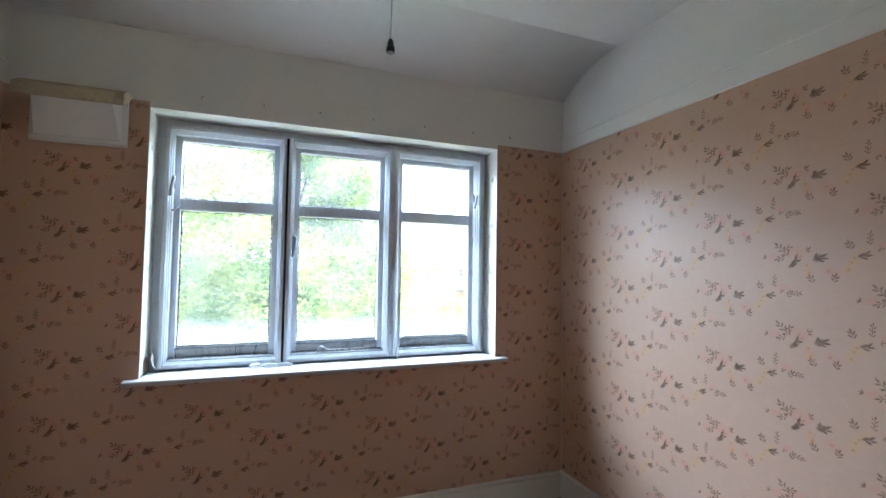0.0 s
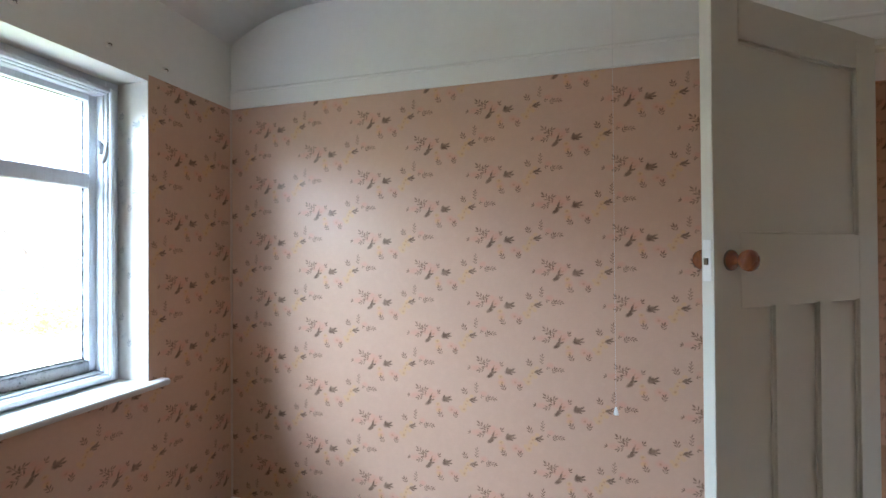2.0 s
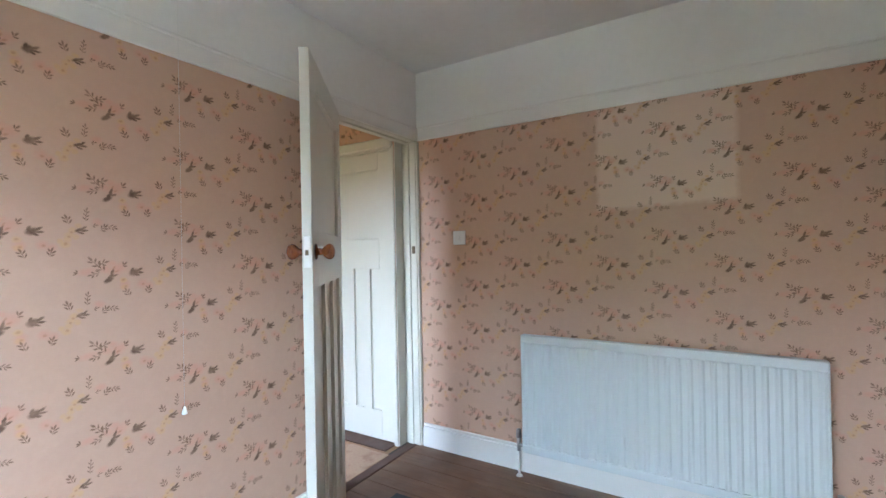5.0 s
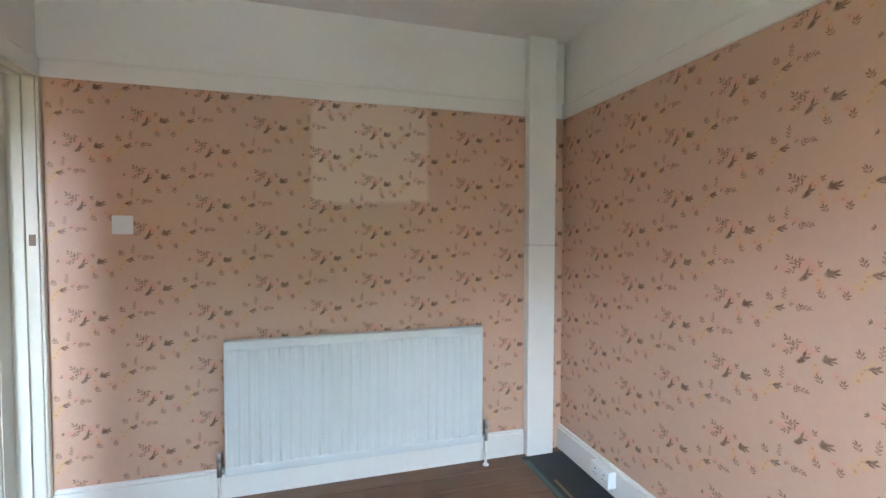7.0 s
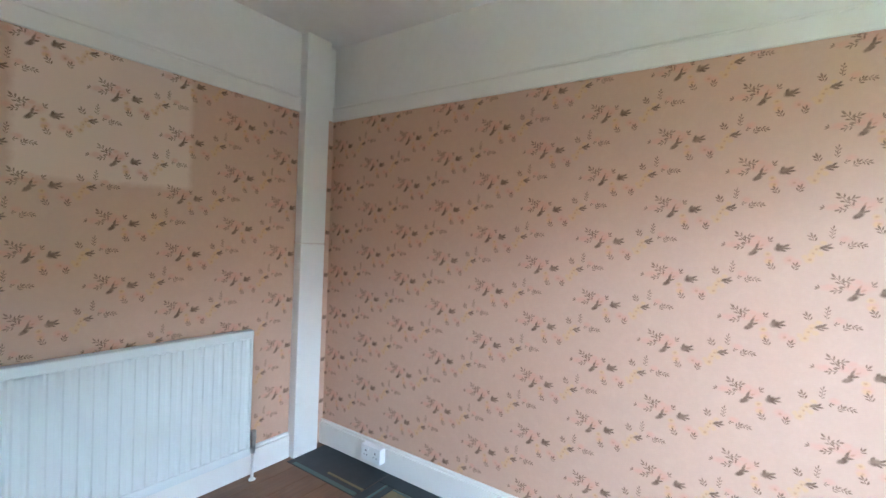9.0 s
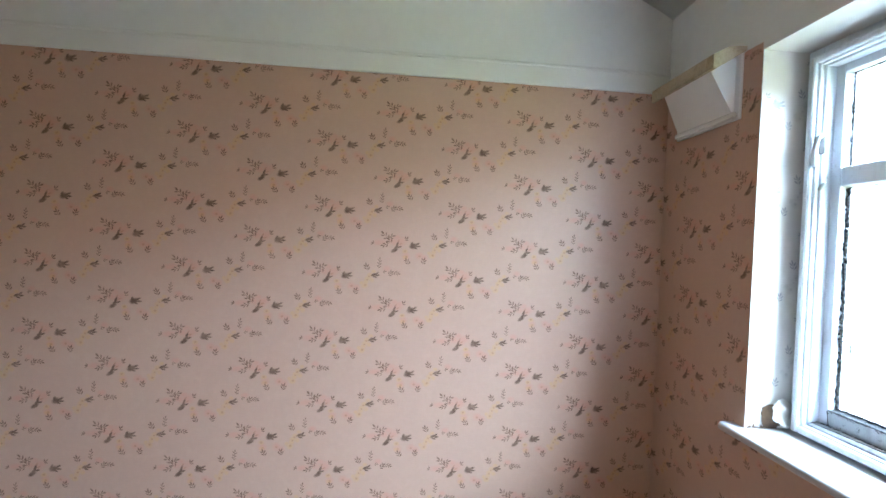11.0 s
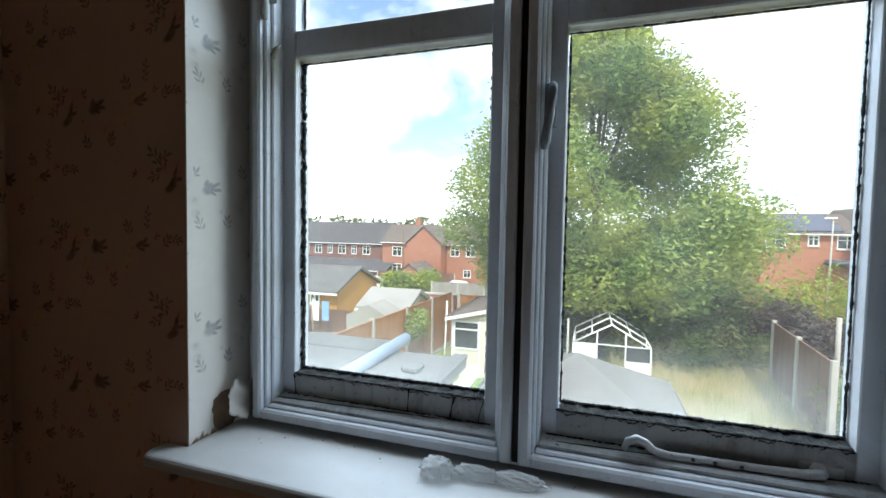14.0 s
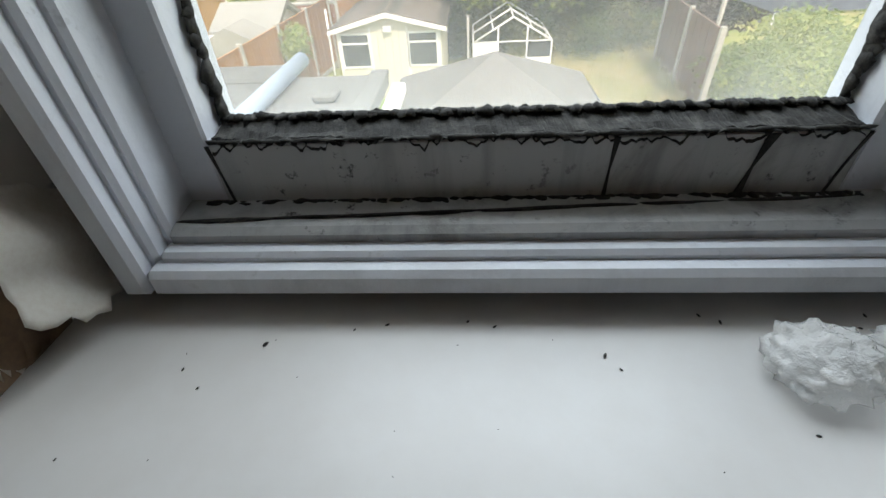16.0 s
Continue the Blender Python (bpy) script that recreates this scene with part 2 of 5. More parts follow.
PEACH = (0.575, 0.372, 0.262)
M_paper = wallpaper("floral_wallpaper", PEACH)
M_paper_s = wallpaper("floral_wallpaper_faded_patch", PEACH, (0.145, 0.768, -0.118, 0.50, (0.72, 0.54, 0.42)))
# same paper, paled and greyed: bluish window light is put into its colours
M_paper_lit = wallpaper("floral_wallpaper_lit_reveal", (0.72, 0.68, 0.62), strength=0.8,
                        tint=((0.24, 0.24, 0.26), (0.22, 0.22, 0.24), (0.68, 0.62, 0.56), (0.55, 0.52, 0.48), (0.40, 0.38, 0.36)))
M_white = paint("white_wall_paint", (0.79, 0.775, 0.73), (0.60, 0.56, 0.48), 0.25, 0.6, 2.0)
M_ceil = paint("ceiling_paint", (0.80, 0.79, 0.76), (0.60, 0.56, 0.50), 0.30, 0.8, 1.4)
M_gloss = paint("white_gloss_paint", (0.78, 0.76, 0.71), (0.56, 0.51, 0.42), 0.12, 0.36, 4.0, 0.08)
M_door = paint("cream_door_paint", (0.64, 0.61, 0.52), (0.54, 0.49, 0.39), 0.10, 0.32, 1.2, 0.10)
M_rad = paint("radiator_enamel", (0.67, 0.70, 0.685), (0.60, 0.62, 0.58), 0.2, 0.35, 3.0, 0.03)


def worn_paint(name, base, bare, mould, wear=1.0):
    """Flaking paint: bare grey timber in patches, fine black mould specks, runs down the grain."""
    k = Mat(name, 0.45)
    p = k.geo_pos()
    bare_m = k.ramp(k.noise(p, 9, 7, 0.68, 0.6), 0.52, 0.64, 0, min(1.0, 0.6 * wear))
    runs = k.ramp(k.noise(k.mapped(p, (60, 60, 5)), 1.0, 5, 0.6), 0.5, 0.72, 0, 0.4 * wear)
    spots = k.ramp(k.noise(p, 85, 5, 0.7), 0.60, 0.68, 0, min(1.0, 0.7 * wear))
    patchy = k.ramp(k.noise(p, 5, 4), 0.42, 0.62, 0.1, 1.0)
    c = k.mix(bare_m, base, bare)
    c = k.mix(runs, c, tuple(x * 0.55 for x in base))
    c = k.mix(k.math("MULTIPLY", spots, patchy), c, mould)
    k.color(c)
    k.bump(bare_m, 0.5, 0.0012)
    k.bump(k.noise(p, 140, 3), 0.35, 0.0008)
    k.rough(k.ramp(bare_m, 0, 0.8, 0.36, 0.75))
    return k.m


M_frame = worn_paint("worn_window_paint", (0.68, 0.71, 0.76), (0.46, 0.47, 0.48), (0.09, 0.09, 0.085), 0.55)
M_grime = worn_paint("grimy_window_paint", (0.40, 0.41, 0.41), (0.24, 0.24, 0.23), (0.025, 0.025, 0.022), 1.5)
M_seam = paint("pale_paper_edge", (0.62, 0.49, 0.40), (0.50, 0.36, 0.28), 0.5, 0.6, 8.0, 0.2)
M_sill = paint("white_sill_paint", (0.56, 0.55, 0.535), (0.40, 0.355, 0.31), 0.3, 0.42, 3.0, 0.06)
M_plastic = paint("white_plastic", (0.80, 0.80, 0.79), (0.6, 0.58, 0.5), 0.15, 0.3, 6.0, 0.02)
M_board = grained("floorboard_wood", (0.20, 0.10, 0.05), (0.125, 0.06, 0.03), "x", 0.5)
M_landing = grained("landing_floor", (0.38, 0.21, 0.10), (0.27, 0.14, 0.07), "x", 0.7)
M_lino = paint("black_floor_border", (0.009, 0.013, 0.016), (0.03, 0.04, 0.038), 0.5, 0.5, 8.0, 0.2)
M_dark = paint("dark_gap", (0.02, 0.018, 0.016), (0.05, 0.04, 0.03), 0.5, 0.8, 6.0, 0.3)


def glass(name, dirty):
    """Thin clear pane: clear body, Fresnel gloss and a film of dust, heavier along the bottom edge."""
    k = Mat(name, 0.03)
    k.n.remove(k.b)
    clear = k.n.new("ShaderNodeBsdfTransparent")
    clear.inputs["Color"].default_value = (0.96, 0.975, 0.97, 1)
    gloss = k.n.new("ShaderNodeBsdfGlossy")
    gloss.inputs["Roughness"].default_value = 0.02
    face = k.n.new("ShaderNodeLayerWeight")
    face.inputs["Blend"].default_value = 0.5
    sheen = k.math("MULTIPLY_ADD", k.math("POWER", face.outputs["Facing"], 5.0), 0.85, 0.035)
    pane_mix = k.n.new("ShaderNodeMixShader")
    k.l.new(sheen, pane_mix.inputs[0])
    k.l.new(clear.outputs[0], pane_mix.inputs[1])
    k.l.new(gloss.outputs[0], pane_mix.inputs[2])
    dust = k.n.new("ShaderNodeBsdfTranslucent")
    dust.inputs["Color"].default_value = (0.9, 0.9, 0.84, 1)
    mx = k.n.new("ShaderNodeMixShader")
    p = k.geo_pos()
    sz = k.n.new("ShaderNodeSeparateXYZ")
    k.l.new(p, sz.inputs[0])
    film = k.ramp(k.noise(p, 5, 6, 0.6), 0.35, 0.8, dirty * 0.3, dirty)
    foot = k.math("MULTIPLY", k.ramp(sz.outputs[2], 1.06, 0.93, 0, 1), k.ramp(k.noise(p, 9, 4), 0.3, 0.7, dirty, dirty * 3.5))
    k.l.new(k.math("ADD", film, foot), mx.inputs[0])
    k.l.new(pane_mix.outputs[0], mx.inputs[1])
    k.l.new(dust.outputs[0], mx.inputs[2])
    k.l.new(mx.outputs[0], k.n["Material Output"].inputs["Surface"])
    return k.m


M_glass = glass("dusty_window_glass", 0.042)
M_putty = paint("black_mouldy_putty", (0.012, 0.0115, 0.010), (0.22, 0.21, 0.19), 0.30, 0.9, 60.0, 1.0)
M_knob = grained("knob_wood", (0.30, 0.10, 0.035), (0.16, 0.05, 0.02), "z", 0.22)
M_brass = Mat("tarnished_metal", 0.4, 0.9).color((0.12, 0.09, 0.06)).m
M_steel = Mat("aged_chrome", 0.3, 1.0).color((0.45, 0.44, 0.42)).m
M_black = Mat("black_bakelite", 0.35).color((0.012, 0.012, 0.012)).m
M_cord = paint("dusty_white_cord", (0.7, 0.69, 0.65), (0.4, 0.38, 0.33), 0.3, 0.7, 20.0)


# ---- mesh helpers ----
def bm_box(bm, x0, x1, y0, y1, z0, z1, bevel=0.0, seg=1):
    g = bmesh.ops.create_cube(bm, size=1.0)["verts"]
    for v in g:
        v.co = ((x0 + x1) / 2 + v.co.x * (x1 - x0), (y0 + y1) / 2 + v.co.y * (y1 - y0), (z0 + z1) / 2 + v.co.z * (z1 - z0))
    if bevel:
        es = list({e for v in g for e in v.link_edges})
        bmesh.ops.bevel(bm, geom=es, offset=bevel, segments=seg, affect="EDGES", profile=0.5)
    return g


def box_bm(*a, **k):
    bm = bmesh.new()
    bm_box(bm, *a, **k)
    return bm


def bm_tube(bm, pts, r, sides=10):
    """A round tube along points."""
    rings = []
    for i, p in enumerate(pts):
        p = Vector(p)
        d = Vector(pts[min(i + 1, len(pts) - 1)]) - Vector(pts[max(i - 1, 0)])
        q = d.to_track_quat("Z", "Y")
        rr = r[i] if isinstance(r, (list, tuple)) else r
        rings.append([bm.verts.new(p + q @ Vector((rr * math.cos(a), rr * math.sin(a), 0)))
                      for a in (2 * math.pi * j / sides for j in range(sides))])
    for a, b in zip(rings, rings[1:]):
        for j in range(sides):
            bm.faces.new((a[j], a[(j + 1) % sides], b[(j + 1) % sides], b[j])).smooth = True
    bm.faces.new(list(reversed(rings[0])))
    bm.faces.new(rings[-1])
    return bm


def bm_lathe(bm, profile, centre, axis, sides=20):
    """A turned shape: (along, radius) pairs about an axis through centre."""
    q = Vector(axis).to_track_quat("Z", "Y")
    rings = []
    for h, r in profile:
        rings.append([bm.verts.new(Vector(centre) + q @ Vector((r * math.cos(a), r * math.sin(a), h)))
                      for a in (2 * math.pi * j / sides for j in range(sides))])
    for a, b in zip(rings, rings[1:]):
        for j in range(sides):
            bm.faces.new((a[j], a[(j + 1) % sides], b[(j + 1) % sides], b[j])).smooth = True
    bm.faces.new(list(reversed(rings[0])))
    bm.faces.new(rings[-1])
    return bm


def bm_prism(bm, outline, y0, y1, swap=None):
    """Extrudes a 2D outline (a, b) from y0 to y1; swap maps (a, y, b) to a point."""
    f = swap or (lambda a, y, b: (a, y, b))
    lo = [bm.verts.new(f(a, y0, b)) for a, b in outline]
    hi = [bm.verts.new(f(a, y1, b)) for a, b in outline]
    n = len(outline)
    bm.faces.new(lo)
    bm.faces.new(list(reversed(hi)))
    for i in range(n):
        bm.faces.new((lo[i], hi[i], hi[(i + 1) % n], lo[(i + 1) % n]))
    bmesh.ops.recalc_face_normals(bm, faces=bm.faces)
    return bm


def mesh_of(name, bm, material, uv=None):
    bmesh.ops.recalc_face_normals(bm, faces=bm.faces)
    if uv:
        lay = bm.loops.layers.uv.new("metres")
        for f in bm.faces:
            for lp in f.loops:
                lp[lay].uv = uv(lp.vert.co, f.normal)
    me = bpy.data.meshes.new(name)
    bm.to_mesh(me)
    bm.free()
    for m in (material if isinstance(material, (list, tuple)) else [material]):
        me.materials.append(m)
    return me


def thing(name, bm, material, label, category, group="", kind="", uv=None):
    return tagged(new(name, mesh_of(name, bm, material, uv)), label, category, group, kind)


def empty(name, label, category, group="", at=(0, 0, 0), kind=""):
    e = new(name)
    e.empty_display_size = 0.1
    e.location = at
    return tagged(e, label, category, group, kind)


def part(name, bm, material, parent, label="", uv=None):
    """Links a bmesh, built in world metres, as one mesh under a thing or a part."""
    ob = new(name, mesh_of(name, bm, material, uv))
    ob.parent = parent
    if parent.type == "EMPTY":
        ob.matrix_parent_inverse = Matrix.Translation(parent.location).inverted()
    if label:
        ob["label"] = label
    return ob


def uv_ns(co, n):
    """Paper metres for the window wall, and for its reveals."""
    return (co.x - 1.340, co.z - 0.656) if abs(n.x) < 0.7 else (co.y - 0.050, co.z - 1.571)


def uv_s(co, n):
    return (1.622 - co.x, co.z - 1.601)


def uv_e(co, n):
    return (-co.y - 1.0775, co.z - 1.775)


def uv_w(co, n):
    return ((co.y + 2.106) * 1.007, (co.z - 1.867) * 1.029)


# ---- the room ----
T = 0.30                                  # outer wall
WX0, WX1, WZ0, WZ1 = 0.497, 2.200, 0.806, 2.008   # window opening
DY0, DY1, DZ = -3.290, -2.540, 2.022      # doorway in the east wall
IT = 0.11                                 # inner wall
SKIRT_TOP = 0.15


def wall_piece(bm, x0, x1, y0, y1, z0, z1):
    bm_box(bm, x0, x1, y0, y1, z0, z1)


# window wall: paper below the rail line, paint above; the opening goes through
bm = bmesh.new()
wall_piece(bm, -IT, WX0, 0, T, -0.2, RAIL)
wall_piece(bm, WX1, W + IT, 0, T, -0.2, RAIL)
wall_piece(bm, WX0, WX1, 0, T, -0.2, WZ0)
thing("wall_north", bm, M_paper, "window wall papered in faded peach floral print", "wall", kind="structure", uv=uv_ns)
bm = bmesh.new()
wall_piece(bm, -IT, W + IT, 0, T, RAIL, H + 0.12)
wall_piece(bm, WX0, WX1, 0.0, T, WZ1, RAIL)
thing("wall_north_upper", bm, M_white, "white painted strip of wall above the window", "wall", kind="structure")
# papered reveals, 3 mm proud of the opening's sides
bm = box_bm(WX0 - 0.001, WX0 + 0.003, 0.0005, 0.20, WZ0, WZ1)
thing("reveal_west", bm, M_paper_lit, "papered window reveal, window light in its pale colour, torn at the bottom", "reveal", kind="structure", uv=uv_ns)
bm = box_bm(WX1 - 0.003, WX1 + 0.001, 0.0005, 0.20, WZ0, WZ1)
thing("reveal_east", bm, M_paper_lit, "papered window reveal, window light in its pale colour", "reveal", kind="structure", uv=uv_ns)
bm = box_bm(WX0, WX1, 0.0005, 0.20, WZ1 - 0.003, WZ1 + 0.001)
thing("reveal_top", bm, M_gloss, "white painted head of the window recess", "reveal", kind="structure")

# east wall with the doorway
bm = bmesh.new()
wall_piece(bm, W, W + IT, DY1 + 0.03, 0, -0.2, RAIL)
wall_piece(bm, W, W + IT, -L, DY0 - 0.03, -0.2, RAIL)
thing("wall_east", bm, M_paper, "long side wall papered in peach floral print", "wall", kind="structure", uv=uv_e)
bm = bmesh.new()
wall_piece(bm, W, W + IT, -L, 0, RAIL + 0.02, H + 0.1)
thing("wall_east_upper", bm, M_white, "white painted band above the wallpaper", "wall", kind="structure")
bm = bmesh.new()
wall_piece(bm, -IT, W, -L - IT, -L, -0.2, RAIL)
thing("wall_south", bm, M_paper_s, "papered wall with a paler patch where a picture hung", "wall", kind="structure", uv=uv_s)
bm = bmesh.new()
wall_piece(bm, -IT, W + IT, -L - IT, -L, RAIL, H + 0.1)
thing("wall_south_upper", bm, M_white, "white painted band above the wallpaper", "wall", kind="structure")
bm = bmesh.new()
wall_piece(bm, -IT, 0, -L, 0, -0.2, RAIL)
thing("wall_west", bm, M_paper, "long side wall papered in peach floral print", "wall", kind="structure", uv=uv_w)
bm = bmesh.new()
wall_piece(bm, -IT, 0, -L, 0, RAIL, H + 0.1)
thing("wall_west_upper", bm, M_white, "white painted band above the wallpaper", "wall", kind="structure")

bm = bmesh.new()
for j in range(14):
    z = SKIRT_TOP + (RAIL - SKIRT_TOP) * j / 14
    bm_box(bm, W - 0.006 - 0.001 * (j % 3), W, -0.007 - 0.001 * (j % 2), 0, z, z + (RAIL - SKIRT_TOP) / 14)
thing("corner_trim", bm, M_seam, "pale lifted wallpaper seam down the corner", "trim", kind="structure")

# ceiling, curving down to the window wall
bm = bmesh.new()
prof = [(-L - IT, H)]
for i in range(15):
    s = i / 14
    prof.append((-0.46 + 0.46 * s, H - 0.135 * s ** 2.0))
prof += [(0.03, H - 0.155), (0.05, H + 0.12), (-L - IT, H + 0.12)]
bm_prism(bm, prof, -IT, W + IT, lambda a, y, b: (y, a, b))
for f in bm.faces:
    f.smooth = f.calc_area() < 0.5
ceil = thing("ceiling", bm, M_ceil, "stained off-white plaster ceiling curving down to the window", "ceiling", kind="structure")

# picture-rail board along three walls
for nm, a in (("trim_east", (W - 0.012, W, -L, -0.004)), ("trim_south", (0.25, W - 0.012, -L, -L + 0.012)), ("trim_west", (0, 0.012, -L, -0.004))):
    bm = bmesh.new()
    bm_box(bm, a[0], a[1], a[2], a[3], RAIL - 0.004, RAIL + 0.082, bevel=0.004)
    if nm == "trim_south":
        bm_box(bm, a[0], a[1], -L, -L + 0.017, RAIL + 0.071, RAIL + 0.084, bevel=0.003)
    elif nm == "trim_east":
        bm_box(bm, W - 0.017, W, a[2] + 0.02, a[3], RAIL + 0.071, RAIL + 0.084, bevel=0.003)
    else:
        bm_box(bm, 0, 0.017, a[2], a[3], RAIL + 0.071, RAIL + 0.084, bevel=0.003)
    thing(nm, bm, M_gloss, "white gloss-painted picture rail board", "picture rail", kind="structure")

# skirting boards
SK = SKIRT_TOP
def skirting(name, x0, x1, y0, y1):
    bm = bmesh.new()
    bm_box(bm, x0, x1, y0, y1, 0.0, SK - 0.02)
    along_x = (x1 - x0) > (y1 - y0)
    if along_x:
        o = 0.006
        if y0 < -1:
            bm_box(bm, x0, x1, y0, y1 - o, SK - 0.02, SK, bevel=0.004)
        else:
            bm_box(bm, x0, x1, y0 + o, y1, SK - 0.02, SK, bevel=0.004)
    else:
        o = 0.006
        if x0 < 1:
            bm_box(bm, x0, x1 - o, y0, y1, SK - 0.02, SK, bevel=0.004)
        else:
            bm_box(bm, x0 + o, x1, y0, y1, SK - 0.02, SK, bevel=0.004)
    return thing(name, bm, M_gloss, "white gloss-painted wooden skirting board", "skirting board", kind="structure")

skirting("baseboard_north", 0.02, W - 0.02, -0.022, 0.0)
skirting("baseboard_east", W - 0.022, W, DY1 + 0.09, 0.0)
skirting("baseboard_south", 0.262, W - 0.024, -L, -L + 0.022)
skirting("baseboard_west", 0, 0.022, -L + 0.0, -0.022)

# sub-floor under the boards, then the boards themselves (end of the file)
thing("floor", box_bm(-IT, W + IT, -L - IT, T, -0.2, -0.004), M_dark, "dark sub-floor beneath worn floorboards", "floor", kind="structure")

# ---- window ----
GY = 0.207
PANES = [(0.600, 1.006), (1.142, 1.556), (1.695, 2.098)]
UZ0, UZ1, LZ0, LZ1 = 1.640, 1.912, 0.928, 1.576
win = empty("window_1", "three-light painted timber casement window with flaking grey paint", "window", at=(1.35, 0.2, WZ0), kind="structure")


def ring(bm, x0, x1, z0, z1, w, y0, y1, wb=None, wt=None, bevel=0.0):
    """A rectangular frame of four members."""
    wb = w if wb is None else wb
    wt = w if wt is None else wt
    bm_box(bm, x0, x0 + w, y0, y1, z0, z1, bevel=bevel)
    bm_box(bm, x1 - w, x1, y0, y1, z0, z1, bevel=bevel)
    bm_box(bm, x0 + w, x1 - w, y0 + 0.0005, y1, z1 - wt, z1, bevel=bevel)
    bm_box(bm, x0 + w, x1 - w, y0 + 0.0005, y1, z0, z0 + wb, bevel=bevel)


FB, FT = 0.842, 1.968
for i, (a, b) in enumerate(PANES):
    bm = bmesh.new()
    ring(bm, a - 0.062, b + 0.062, FB, FT, 0.020, 0.115, 0.20, bevel=0.004)
    ring(bm, a - 0.050, b + 0.050, FB + 0.012, FT - 0.012, 0.014, 0.128, 0.20, bevel=0.003)
    ring(bm, a - 0.042, b + 0.042, FB + 0.020, FT - 0.020, 0.012, 0.142, 0.20, wb=0.014, bevel=0.003)
    part("light_frame", bm, M_frame, win)
    bm = bmesh.new()
    bm_prism(bm, [(0.1405, FB + 0.024), (0.1405, FB + 0.032), (0.146, FB + 0.0355), (0.172, FB + 0.0385), (0.190, FB + 0.0385), (0.190, FB + 0.024)],
             a - 0.0305, b + 0.0305, lambda p, q, r: (q, p, r))
    part("ledge", bm, M_grime, win, "dirty sloping ledge with black mould")
    bm = bmesh.new()
    ring(bm, a - 0.034, b + 0.034, FB + 0.036, FT - 0.024, 0.031, 0.176, 0.225, wb=0.046, bevel=0.002)
    bm_box(bm, a - 0.004, b + 0.004, 0.178, 0.225, LZ1 + 0.004, UZ0 - 0.004, bevel=0.003)
    sash = part("sash", bm, M_frame, win)
    bm = box_bm(a - 0.0025, b + 0.0025, 0.1738, 0.177, FB + 0.037, FB + 0.0805, bevel=0.001)
    part("bottom_rail", bm, M_grime, sash, "bottom rail with dark grimy flaking paint")
    for z0, z1 in ((LZ0, LZ1), (UZ0, UZ1)):
        bm = box_bm(a - 0.003, b + 0.003, GY, GY + 0.004, z0 - 0.003, z1 + 0.003)
        pane = part("pane", bm, M_glass, sash)
        pane.visible_shadow = False
# mullions and outer frame behind the lights
bm = bmesh.new()
ring(bm, WX0 + 0.004, WX1 - 0.004, WZ0 + 0.02, WZ1 - 0.004, 0.05, 0.150, 0.27, bevel=0.002)
part("outer_frame", bm, M_frame, win)
for i in range(2):
    xm = (PANES[i][1] + PANES[i + 1][0]) / 2
    bm = box_bm(xm - 0.030, xm + 0.030, 0.135, 0.27, FB - 0.01, FT + 0.01, bevel=0.003)
    part("mullion", bm, M_frame, win)
    # first strip is set back and near black: the slot's shade is its colour
    bm = box_bm(xm - 0.0055, xm + 0.0055, 0.118 if i else 0.128, 0.137, FB, FT, bevel=0.001)
    part("cover_strip", bm, M_frame if i else M_dark, win, "" if i else "dirty black strip painted as the shaded slot between the casements")
# putty lines round every pane: crumbling lumps
rng = random.Random(4)


def lumps(bm, p0, p1, n, w, depth, up):
    """Irregular crumbs along an edge from p0 to p1, standing up by about w along 'up'."""
    p0, p1, up = Vector(p0), Vector(p1), Vector(up)
    for j in range(n):
        c = p0.lerp(p1, (j + rng.random()) / n)
        r = w * (0.35 + 0.9 * rng.random() ** 1.6)
        d = depth * (0.4 + 0.7 * rng.random())
        g = bmesh.ops.create_icosphere(bm, subdivisions=1, radius=1.0)["verts"]
        ln = (p1 - p0).normalized()
        k = (p1 - p0).length / n * (0.8 + 0.9 * rng.random())
        for v in g:
            q = v.co * (0.75 + 0.5 * rng.random())
            for f in v.link_faces:
                f.smooth = True
            v.co = c + ln * q.x * k + up * (q.z * r) + Vector((0, -abs(q.y) * d if q.y < 0 else q.y * 0.002, 0))


def putty_bead(bm, x0, x1, z, n):
    """A ragged crust sloping from the glass down on to the rail."""
    prof = ((GY - 0.001, 0.003, 0.005), (GY - 0.007, 0.0015, 0.004), (GY - 0.014, 0.000, 0.003), (GY - 0.022, -0.002, 0.003), (0.178, -0.003, 0.003), (0.1726, -0.007, 0.010))
    cols = []
    for i in range(n + 1):
        x = x0 + (x1 - x0) * i / n
        col = []
        for j, (y, h, amp) in enumerate(prof):
            w = noise.noise(Vector((x * 70, j * 0.9, z))) * 0.6 + noise.noise(Vector((x * 260, j * 1.7, z + 4))) * 0.5
            col.append(bm.verts.new((x, y + 0.0015 * noise.noise(Vector((x * 150, j, 9))) * (0 < j < 5), z + h + amp * w)))
        cols.append(col)
    for c0, c1 in zip(cols, cols[1:]):
        for j in range(len(prof) - 1):
            bm.faces.new((c0[j], c1[j], c1[j + 1], c0[j + 1]))


